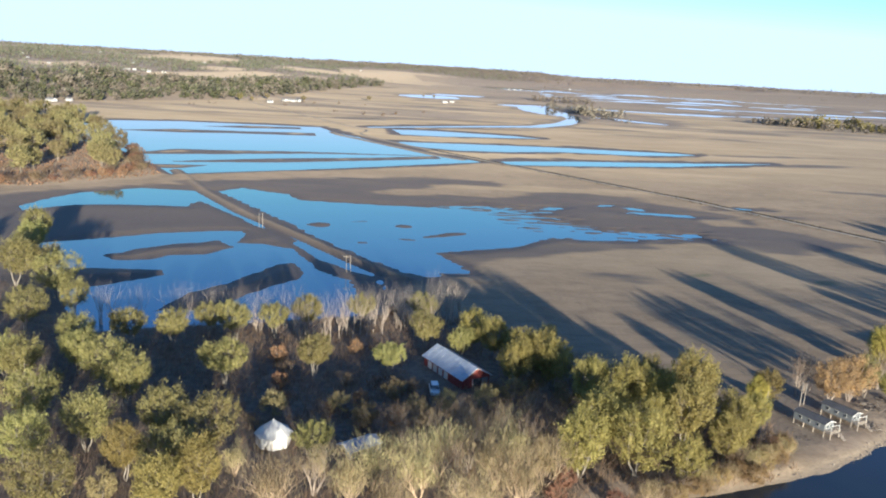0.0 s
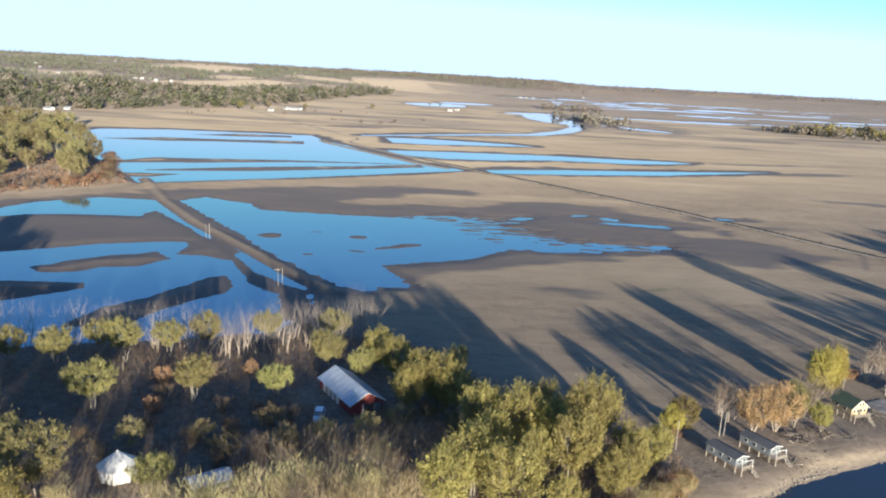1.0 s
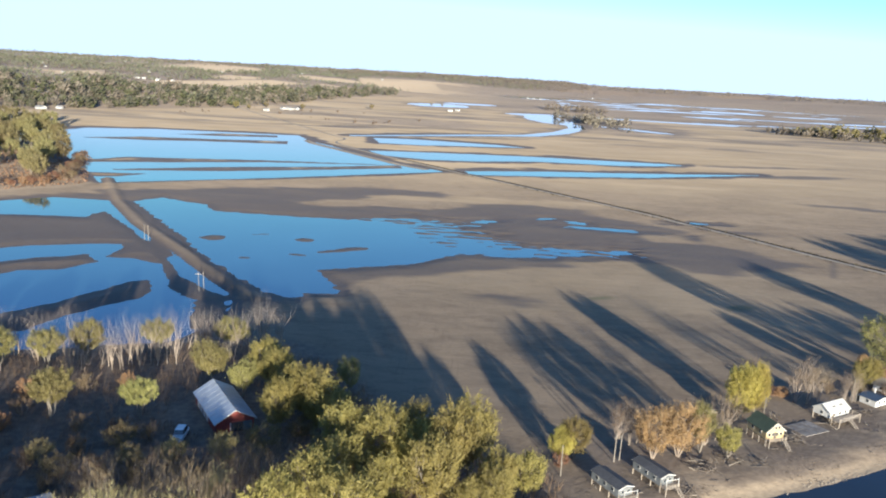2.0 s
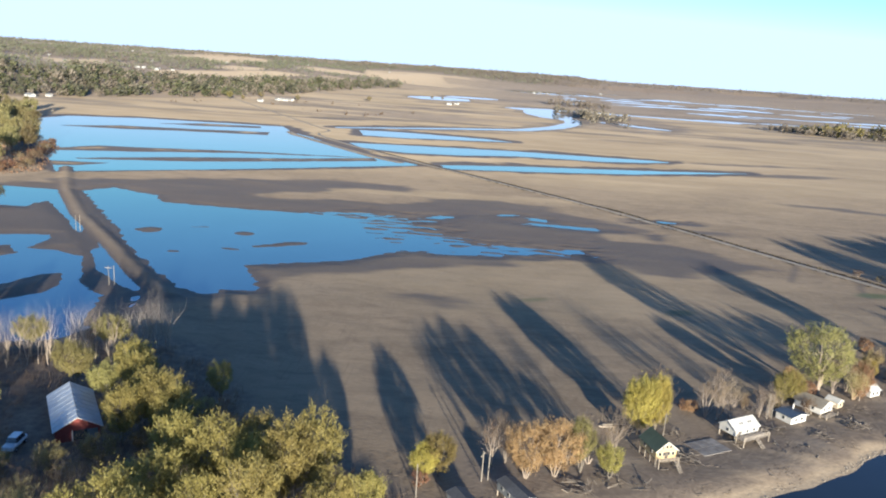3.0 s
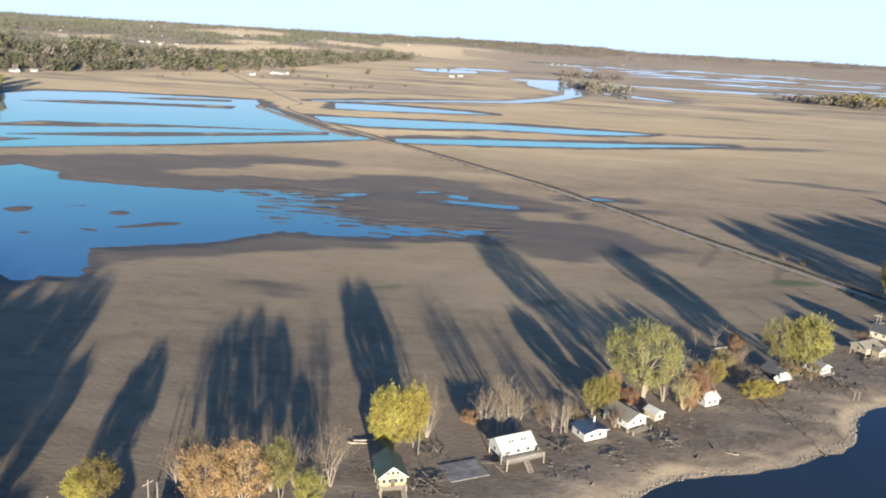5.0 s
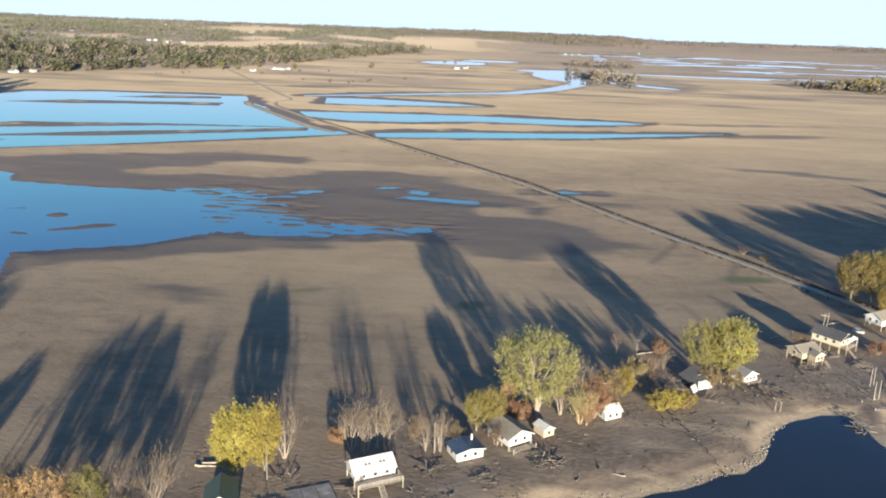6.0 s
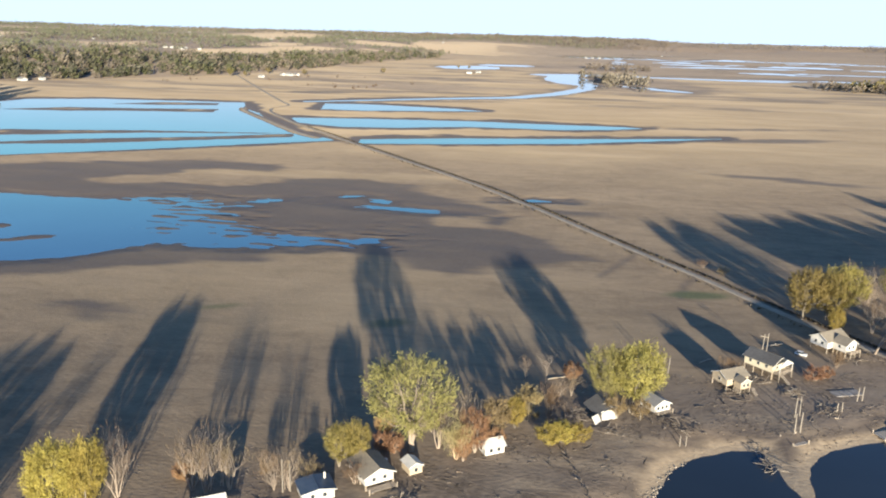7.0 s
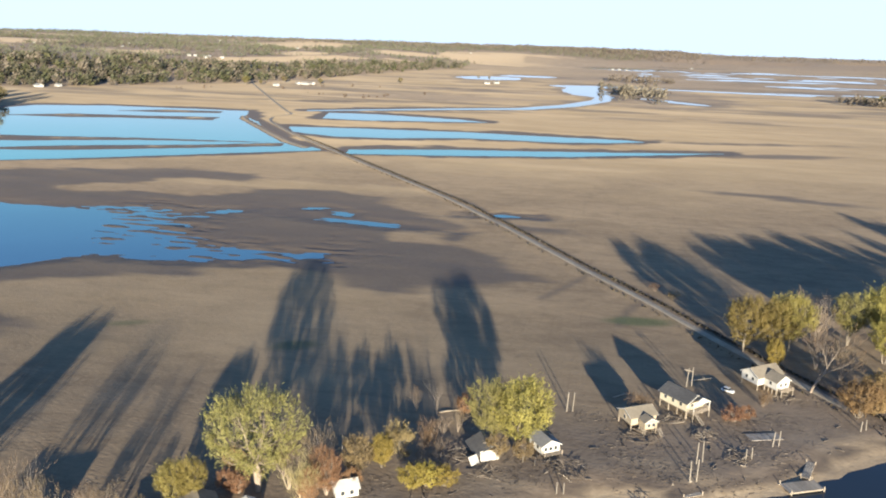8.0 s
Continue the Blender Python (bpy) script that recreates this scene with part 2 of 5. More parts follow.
def fbm(x, y, seed, octaves=4):
    s, a, t = 0.0, 1.0, 0.0
    for o in range(octaves):
        s = s + a * cellnoise(x * 2 ** o + 17.3 * o, y * 2 ** o - 9.1 * o, seed + o)
        t += a
        a *= 0.5
    return s / t


def seg_dist(x, y, pts):
    d = np.full(np.shape(x), 1e9)
    for (x0, y0), (x1, y1) in zip(pts[:-1], pts[1:]):
        dx, dy = x1 - x0, y1 - y0
        u = np.clip(((x - x0) * dx + (y - y0) * dy) / (dx * dx + dy * dy), 0, 1)
        d = np.minimum(d, np.hypot(x - x0 - u * dx, y - y0 - u * dy))
    return d


def inside(x, y, pts):
    """Signed distance to a closed outline, positive inside."""
    c = np.zeros(np.shape(x), bool)
    for (x0, y0), (x1, y1) in zip(pts, pts[1:] + pts[:1]):
        hit = (y0 > y) != (y1 > y)
        c ^= hit & (x < (x1 - x0) * (y - y0) / ((y1 - y0) or 1e-9) + x0)
    d = seg_dist(x, y, pts + pts[:1])
    return np.where(c, d, -d)


def step(v, a, b):
    u = np.clip((v - a) / (b - a), 0, 1)
    return u * u * (3 - 2 * u)


def blob(x, y, cx, cy, rx, ry, turn=0.0):
    c, s = math.cos(radians(turn)), math.sin(radians(turn))
    u, v = (x - cx) * c + (y - cy) * s, -(x - cx) * s + (y - cy) * c
    return (1 - np.sqrt((u / rx) ** 2 + (v / ry) ** 2)) * min(rx, ry)


TRACK_2 = [(-128, 950), (-116, 924), (-4, 776), (24, 750)]
ROAD = [(-371, 1470), (-109, 1016), (-84, 985), (-100, 935), (-9, 811), (40, 753), (109, 668), (193, 568), (264, 458), (288, 424), (300, 404), (318, 376), (350, 330)]
DYKE = [(-195, 590), (-151, 510), (-110, 448), (-81, 412), (-64, 391), (-44, 364), (-24, 339), (-9, 323)]
TRACK = [(-147, 467), (-106, 425), (-65, 368), (-46, 330), (-31, 307)]
RIVER = [(-400, 60), (-200, 90), (-100, 112), (0, 137), (40, 150), (59, 158), (89, 168), (111, 180), (124, 192), (145, 201), (170, 214), (196, 230),
         (211, 245), (231, 251), (245, 260), (257, 268), (262, 281), (268, 290), (278, 297), (284, 297), (286, 291), (287, 283), (289, 277), (292, 282), (292, 291), (297, 298), (312, 307), (328, 321),
         (352, 338), (420, 375), (520, 430), (700, 300), (700, -300), (-400, -300)]
BLOCK = [(-470, 800), (-400, 900), (-392, 950), (-318, 985), (-197, 1000), (-150, 1005), (-124, 945), (-95, 912), (-14, 782), (46, 743), (-84, 644), (-192, 571),
         (-204, 590), (-251, 655), (-300, 720)]
POND = [(-140, 509), (-130, 530), (-96, 512), (-84, 494), (-31, 492), (8, 496), (46, 502), (66, 480), (72, 458), (100, 444), (149, 446), (122, 428),
        (82, 421), (68, 422), (44, 397), (31, 388), (4, 373), (20, 338), (6, 337), (4, 329), (-6, 332), (-28, 354), (-58, 394), (-90, 441)]
STRIPS = [[(-61, 1032), (-10, 1043), (96, 1030), (130, 1015), (0, 971), (-46, 970)],
          [(-47, 880), (41, 900), (131, 913), (221, 914), (276, 918), (300, 913), (272, 893), (217, 873), (131, 866), (75, 838), (20, 826), (-29, 845)],
          [(60, 753), (131, 783), (237, 815), (362, 858), (234, 784), (131, 748), (66, 730)]]
BARS = [[(-345, 848), (-279, 856), (-229, 877), (-138, 897), (-146, 928), (-220, 905), (-297, 888)],
        [(-279, 936), (-224, 945), (-166, 967), (-174, 988), (-237, 974)],
        [(-268, 664), (-236, 716), (-185, 728), (-122, 747), (-2, 768), (-117, 734), (-197, 693)],
        [(-214, 638), (-146, 684), (-60, 728), (-2, 768), (4, 748), (-60, 706), (-136, 661), (-210, 634)],
        [(-230, 614), (-179, 626), (-194, 603), (-212, 597)]]
MEANDER = [(-90, 1046), (53, 1150), (147, 1210), (201, 1300), (241, 1422), (246, 1530), (211, 1570), (181, 1633), (180, 1700), (205, 1780), (260, 1850)]
LEFT_A = [(-229, 431), (-225, 457), (-218, 479), (-190, 508), (-154, 507), (-114, 448), (-79, 404), (-50, 370), (-37, 347), (-23, 330), (-16, 311), (-16, 293), (-24, 272), (-55, 261), (-87, 250), (-110, 241)]
WET_1 = [(-152, 492), (-175, 542), (-135, 567), (-60, 598), (-10, 625), (45, 620), (66, 576), (92, 586), (115, 586), (142, 572), (169, 550), (198, 527), (210, 486), (238, 456), (257, 438), (228, 424), (194, 407), (177, 413), (157, 423), (146, 424), (130, 414), (90, 398), (67, 383), (51, 370), (33, 358), (21, 344), (13, 327), (-8, 314), (-66, 379)]
WET_3 = [(-330, 380), (-240, 470), (-200, 514), (-160, 530), (-20, 326), (-50, 268), (-120, 250), (-220, 260)]
TAN_1 = [(-46, 535), (-24, 558), (14, 589), (54, 584), (69, 560), (42, 539), (8, 546), (-26, 530)]
TAN_2 = [(172, 496), (198, 508), (198, 487), (176, 482)]
MUD_BARS = [[(-222, 420), (-205, 443), (-180, 451), (-143, 455), (-143, 476), (-127, 456), (-106, 430), (-97, 416), (-82, 401), (-71, 388), (-65, 374), (-67, 368), (-80, 373), (-94, 373), (-93, 390), (-97, 399), (-110, 396), (-134, 385), (-157, 367), (-180, 352)],
            [(-69, 377), (-62, 370), (-50, 349), (-34, 333), (-23, 325), (-12, 293), (-23, 285), (-32, 318), (-46, 332), (-55, 350)],
            [(-144, 338), (-136, 330), (-122, 334), (-115, 344), (-102, 348), (-92, 364), (-103, 376), (-111, 369), (-122, 364), (-132, 353), (-137, 343)],
            [(-154, 312), (-133, 318), (-111, 319), (-107, 312), (-116, 302), (-125, 293), (-138, 285)],
            [(-90, 289), (-81, 302), (-74, 319), (-66, 338), (-60, 341), (-52, 325), (-54, 315), (-63, 301), (-70, 289), (-73, 273), (-95, 266)],
            [(-92, 419), (-79, 404), (-66, 383), (-68, 377), (-80, 392)]]


def rounded(pts, rounds=2):
    """Cuts the corners of a closed outline."""
    for _ in range(rounds):
        pts = [q for a, b in zip(pts, pts[1:] + pts[:1]) for q in ((0.75 * a[0] + 0.25 * b[0], 0.75 * a[1] + 0.25 * b[1]), (0.25 * a[0] + 0.75 * b[0], 0.25 * a[1] + 0.75 * b[1]))]
    return pts


RIVER = rounded(RIVER)


def land(x, y):
    """Height of the ground, and how wet, sandy, grassy ... it is."""
    n1, n2 = fbm(x / 9, y / 6, 3), fbm(x / 40, y / 30, 11)
    ns = fbm(x / 26, y / 4.0, 21)
    far = step(y, 560, 760)
    rough = 1.2 + 1.4 * far
    w = inside(x, y, BLOCK) + rough * n1
    for s in BARS:
        w = np.minimum(w, -inside(x, y, s) + 2.2 * n1)
    east = step(x + 0.25 * (y - 450), -10, 55) * step(y, 405, 445)
    p = inside(x, y, POND) + 1.0 * n1 + 2.6 * fbm(x / 5, y / 3.0, 61)
    p = np.minimum(p * (1 - 0.55 * east), 40 - 37.5 * east) + east * ((14 * fbm(x / 15, y / 3.0, 23, 5) + 8 * fbm(x / 7, y / 2.2, 27, 3)) + 2 * n2 + 0.5) + ns
    for cx, cy, rx, ry, turn in ((-61, 424, 6, 6, 0), (-16, 432, 5, 3.5, 0), (8, 415, 16, 3.5, 38), (-35, 388, 3, 1.6, 0), (-11, 399, 3, 1.5, 0), (-42, 438, 5, 1.2, 30)):
        p = np.minimum(p, -blob(x, y, cx, cy, rx, ry, turn) + 1.0 * n1 + 2.4 * fbm(x / 4.5, y / 2.6, 65))
    w = np.maximum(w, p)
    for s in STRIPS:
        w = np.maximum(w, inside(x, y, s) + rough * n1)
    w = np.maximum(w, 10 * step(y, 1000, 1300) + 5 - seg_dist(x, y, MEANDER) + 2 * n1)
    for cx, cy, rx, ry, turn in ((76, 511, 12, 4, 40), (118, 534, 6, 2.5, 20), (150, 512, 24, 5, -6), (136, 527, 9, 4, -40), (216, 550, 10, 3, 8), (66, 495, 10, 3, 20)):
        w = np.maximum(w, blob(x, y, cx, cy, rx, ry, turn) + 3.5 * fbm(x / 12, y / 3.0, 29, 4) + 2.6 * fbm(x / 6, y / 2.4, 33, 3) - 0.3)
    q = inside(x, y, LEFT_A) + 1.0 * n1 + 1.0 * ns
    for s in MUD_BARS:
        q = np.minimum(q, -inside(x, y, s) + 1.1 * n1 + 1.2 * fbm(x / 5, y / 3, 63))
    w = np.maximum(w, q)
    # sheets of water far out on the bottom land
    for cx, cy, rx, ry, turn in ((-30, 2000, 75, 80, 0), (208, 1640, 40, 130, 8), (190, 1790, 60, 40, 0), (40, 2150, 70, 50, 0), (270, 1830, 90, 24, 0), (480, 1800, 150, 22, -5), (362, 1452, 60, 16, -42), (320, 1500, 45, 12, -30), (620, 1830, 60, 16, 0),
                                 (300, 2950, 160, 120, 0), (740, 3900, 300, 120, 0), (950, 2950, 90, 40, 0), (1400, 4100, 180, 120, 0), (740, 1860, 60, 12, 0), (500, 3300, 120, 40, 0)):
        w = np.maximum(w, blob(x, y, cx, cy, rx, ry, turn) + 0.14 * min(rx, ry) * ns + 4 * n1)
    flats = step(y + 0.2 * x, 1900, 2200) * step(x - 0.05 * y, 60, 200) * (1 - step(np.hypot(x - 150, y), 3100, 3400))
    w = np.maximum(w, (fbm(x / 170, y / 60, 71) - 0.24) * 90 * flats - 300 * (1 - flats))
    dk, tk, rd = seg_dist(x, y, DYKE), seg_dist(x, y, TRACK), seg_dist(x, y, ROAD)
    w = np.minimum(w, dk - 3.4 + 1.5 * n1)
    t2 = seg_dist(x, y, TRACK_2)
    w = np.minimum(w, t2 - 4.5 + 1.0 * n1)
    w = np.minimum(w, rd - 4.0 + 0.8 * n1)
    rv = inside(x, y, RIVER) + 1.3 * n1 + 0.8 * fbm(x / 4, y / 4, 67)
    shore = -np.maximum(w, rv)
    h = np.clip(shore * 0.06, -0.8, 0.55) + 0.18 * n2 * step(shore, 3, 25)
    h = h + 0.9 * step(-dk, -4.5, -1.5) + 0.1 * step(-tk, -2.5, -1) + 0.5 * step(-rd, -6.5, -2)
    h = h + 0.35 * step(-rv + 1.5 * n1, 3.2, 4.6) * (1 - step(y, 260, 420)) * step(-w, 2, 16) + 0.5 * step(-rv, 0.5, 9) * (1 - step(y, 260, 420)) * step(-w, 2, 16)
    r = np.hypot(x - 150, y)
    west = step(-x + 0.08 * (y - 1500), -150, 450)
    rise = west * step(r, 1900, 4700) + (1 - west) * step(r, 3300, 4750)
    bluff = step(inside(x, y, HILL), -20, 430)
    ridge = step(r, 3700, 4650) * (1 - step(x - 0.12 * y, -80, 180))
    h = h + rise * (40 + 9 * fbm(x / 900, y / 900, 5)) * (0.78 + 0.22 * west) + ridge * (16 - 7 * west) * (1 + 0.2 * fbm(x / 350, y / 500, 6)) + 26 * bluff * (1 + 0.25 * fbm(x / 300, y / 300, 9)) * (1 - 0.7 * step(r, 2600, 4600))
    h = np.where((w > 0) & (r > 1500), np.minimum(h, -0.3), h)
    # what lies on it
    soft = 7 * n2 + 4 * n1 + 5 * ns
    veil = 10 * fbm(x / 70, y / 11, 83)
    edge = 0.7 * soft + veil
    damp = np.minimum(inside(x, y, WET_1), np.minimum(-inside(x, y, TAN_1), -inside(x, y, TAN_2)) + 1.0)
    wet = step(damp + edge, -3, 5) * (0.84 + 0.16 * fbm(x / 30, y / 8, 85))
    wet = np.maximum(wet, step(-shore + 3.0 * n1 + (1.5 + 9 * far) * (1 + 1.2 * n2), -6 - 3 * far, -2) * (y > 250) * (1 - 0.5 * step(y, 1100, 1300)))
    wet = np.maximum(wet, 0.9 * step(inside(x, y, WET_3) + soft, -4, 6))
    for cx, cy, rx, ry, turn in ((405, 855, 75, 14, 20), (380, 930, 110, 10, 15), (375, 655, 42, 9, -12), (-120, 1180, 60, 22, 20), (70, 1110, 90, 10, 20), (60, 500, 60, 30, 0),
                                 (232, 525, 30, 7, -10), (85, 345, 16, 7, -10)):
        wet = np.maximum(wet, 0.8 * step(blob(x, y, cx, cy, rx, ry, turn) + 0.8 * soft, -2, 6))
    wet = np.maximum(wet, 0.6 * step(fbm(x / 230, y / 34, 49) + 0.2 * n2, 0.16, 0.40) * step(y, 1060, 1160) * (1 - step(y, 2300, 2800)))
    wet = wet * (1 - 0.45 * step(-dk, -4.0, -1.5)) * (1 - step(-np.minimum(rd, t2), -3.2, -1.8))
    straw = step(y + 60 * n2, 570, 800) * (0.8 + 0.4 * fbm(x / 200, y / 90, 31)) * (1 - 0.75 * step(x + 80 * n2, 330, 700) * (1 - step(y, 900, 1200)))
    straw = np.clip(np.maximum(straw, 0.55 * step(blob(x, y, 90, 590, 120, 18, 8) + soft, -4, 8)), 0, 1)
    straw = np.maximum(straw, 0.5 * step(blob(x, y, 112, 392, 150, 62, -10) + 2.0 * soft, -14, 30) * (0.75 + 0.35 * n2))
    straw = np.maximum(straw, 0.5 * step(-t2, -2.4, -1.0))
    silt = step(y + 0.30 * x + 120 * n2 + 90 * fbm(x / 300, y / 60, 43), 1800, 2120) * step(x + 0.10 * (y - 1500), -40, 260) * (0.75 + 0.25 * fbm(x / 260, y / 120, 41))
    silt = np.maximum(silt, 0.85 * step(blob(x, y, 335, 1580, 120, 260, 12) + 60 * n2, -20, 50))
    silt = np.maximum(silt, 0.7 * step(fbm(x / 420, y / 45, 47) + 0.15 * n2, 0.22, 0.42) * step(y, 1080, 1250))
    silt = np.maximum(silt, 0.8 * step(rv + 6 * n2 + 3 * n1, -46, -26) * step(x, 85, 110))
    tilled = np.max([step(inside(x, y, f) + 14 * n2, -8, 8) for f in FIELDS], axis=0)
    tilled = np.maximum(tilled, step(fbm(x / 420 + 7, y / 150, 51, 3), 0.24, 0.30) * step(r, 2300, 2600))
    silt = np.maximum(np.clip(silt, 0, 1), (1 - tilled) * step(r, 2100, 2600) * 0.5 * step(x, -600, 0))
    litter = np.maximum(step(inside(x, y, WOOD) + 10 * n2, -4, 8), 0.8 * step(inside(x, y, BELT), -10, 10))
    litter = np.maximum(litter, (1 - tilled) * np.maximum(step(inside(x, y, HILL), 30, 160), step(r, 3500, 3900)))
    sand = step(rv + 2.2 * n2 + 1.6 * n1, -4.8, -2.2) * (0.75 + 0.35 * n2) * step(x, 40, 70)
    sand = np.maximum(sand, 0.45 * step(fbm(x / 26, y / 5, 87) + 0.5 * n1, 0.16, 0.5) * step(rv, -34, -16) * step(x, 95, 120))
    sand = np.maximum(sand, 0.10 * step(-dk + 1.0 * n1, -1.8, -0.6) * step(y, 340, 400))
    sand = np.maximum(sand, 0.25 * step(inside(x, y, [(-330, 470), (-250, 492), (-205, 540), (-192, 566), (-220, 585), (-300, 520)]) + soft * 0.6, -4, 3))
    sand = np.maximum(sand, 0.75 * tilled * west * step(r, 1750, 1950))
    ditch = seg_dist(x, y, [(px + 3.6, py + 3.0) for px, py in ROAD[5:]])
    wet = np.maximum(wet, 0.85 * step(-ditch + 0.5 * n1, -2.6, -0.9))
    side = np.minimum(seg_dist(x, y, [(269, 461), (262, 447), (250, 419)]), seg_dist(x, y, [(286, 428), (280, 414), (277, 400)]))
    wet = np.maximum(wet, 0.55 * step(-side, -2.6, -0.6))
    grass = 0.85 * step(blob(x, y, 284, 405, 13, 5, 10) + n1, -1, 3) + 0.6 * step(blob(x, y, 127, 355, 8, 2.5, 30) + n1, -1, 2) + 0.6 * step(blob(x, y, 183, 352, 7, 4, 30) + n1, -1, 2)
    return h, dict(wet=wet, straw=straw, silt=silt, litter=litter, sand=np.clip(sand, 0, 1), grass=grass)


FIELDS = [[(-640, 1760), (-690, 1918), (-630, 2117), (-560, 2420), (-455, 2420), (-490, 2224), (-555, 1982)],
          [(-1184, 3041), (-1300, 3700), (-1500, 4400), (-1000, 3900), (-786, 3099), (-748, 2909), (-844, 2723)],
          [(-715, 2270), (-735, 2560), (-590, 2500), (-615, 2250)],
          [(-1080, 2060), (-1010, 2270), (-845, 1985), (-932, 1880)],
          [(-350, 2800), (-430, 3350), (-150, 3650), (-40, 2700)],
          [(-1700, 2250), (-1800, 2600), (-1450, 2450), (-1480, 2200)]]
HILL = [(-4600, 700), (-1300, 1060), (-900, 1095), (-640, 1155), (-560, 1210), (-470, 1310), (-370, 1440), (-335, 1650), (-290, 2050), (-185, 2440), (-120, 3300), (-4600, 5200)]
BELT = [(-2300, 960), (-1300, 1065), (-900, 1100), (-640, 1160), (-560, 1215), (-470, 1315), (-372, 1450), (-335, 1660), (-290, 2050), (-185, 2440), (-275, 2450), (-460, 2050),
        (-560, 1760), (-720, 1610), (-1000, 1520), (-1500, 1560), (-2300, 1700)]
WOOD = [(-200, 80), (0, 128), (60, 150), (92, 172), (98, 198), (78, 214), (56, 232), (40, 250), (20, 276), (0, 282), (-30, 270), (-90, 262), (-125, 252), (-190, 330), (-260, 380), (-330, 300)]


def spread(fine, lo, hi, grow, end_lo, end_hi):
    """Even steps from lo to hi, then steps that grow outwards."""
    mid = list(np.arange(lo, hi, fine))
    up, s = [hi], fine
    while up[-1] < end_hi:
        s *= grow
        up.append(up[-1] + s)
    down, s = [], fine
    p = lo
    while p > end_lo:
        s *= grow
        p -= s
        down.append(p)
    return np.array(down[::-1] + mid + up)


gx = spread(2.3, -300, 330, 1.055, -4900, 4900)
gy = np.concatenate([spread(1.7, 135, 620, 1.3, -400, 619)[:-1], spread(2.4, 621, 1240, 1.028, 620, 4950)[1:]])
gy = np.unique(np.round(gy, 2))
GX, GY = np.meshgrid(gx, gy)
GZ, GATTR = land(GX.ravel(), GY.ravel())
nx, ny = len(gx), len(gy)
me = bpy.data.meshes.new("ground")
me.vertices.add(nx * ny)
me.vertices.foreach_set("co", np.stack([GX.ravel(), GY.ravel(), GZ], 1).astype(np.float32).ravel())
ii = (np.arange(ny - 1)[:, None] * nx + np.arange(nx - 1)[None, :]).ravel()
quads = np.stack([ii, ii + 1, ii + nx + 1, ii + nx], 1).astype(np.int32)
me.loops.add(quads.size)
me.loops.foreach_set("vertex_index", quads.ravel())
me.polygons.add(len(quads))
me.polygons.foreach_set("loop_start", np.arange(len(quads), dtype=np.int32) * 4)
me.polygons.foreach_set("use_smooth", np.ones(len(quads), bool))
me.update(calc_edges=True)
for key, value in GATTR.items():
    me.attributes.new(key, "FLOAT", "POINT").data.foreach_set("value", np.clip(value, 0, 1).astype(np.float32))
me.materials.append(M_GROUND)
ground = tagged(new("ground", me), "flood-washed tan mud fields with wet dark hollows and dry straw", "ground", kind="structure")


def height(x, y):
    i, j = int(np.clip(np.searchsorted(gx, x) - 1, 0, nx - 2)), int(np.clip(np.searchsorted(gy, y) - 1, 0, ny - 2))
    u, v = (x - gx[i]) / (gx[i + 1] - gx[i]), (y - gy[j]) / (gy[j + 1] - gy[j])
    z = GZ.reshape(ny, nx)
    return float((z[j, i] * (1 - u) + z[j, i + 1] * u) * (1 - v) + (z[j + 1, i] * (1 - u) + z[j + 1, i + 1] * u) * v)


def sheet(name, x0, y0, x1, y1, z, material, label):
    ob = mesh_object(name, [(x0, y0, z), (x1, y0, z), (x1, y1, z), (x0, y1, z)], [(0, 1, 2, 3)], material)
    return tagged(ob, label, "water", kind="structure")


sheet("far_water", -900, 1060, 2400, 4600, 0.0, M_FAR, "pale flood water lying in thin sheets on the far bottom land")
sheet("field_water", -900, 600, 2400, 1060, 0.0, M_HAZED, "flood water in long flooded strips, its colour brightened for haze")
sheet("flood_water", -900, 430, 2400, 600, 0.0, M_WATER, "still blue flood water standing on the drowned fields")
sheet("flood_water_south", -900, 300, 230, 430, 0.0, M_WATER, "still blue flood water beside the drowned dyke")
sheet("river_water_east", 230, 300, 2400, 430, 0.0, M_RIVER, "dark river water in the small bays of the bank")
sheet("flood_water_west", -900, 200, -20, 300, 0.0, M_WATER, "still blue flood water standing beside the bare wood")
sheet("river_water", -20, -300, 700, 300, 0.0, M_RIVER, "dark river water below the sandy bank")
sheet("river_water_west", -900, -300, -20, 200, 0.0, M_RIVER, "dark river water beside the wood")

# ---- trees ----


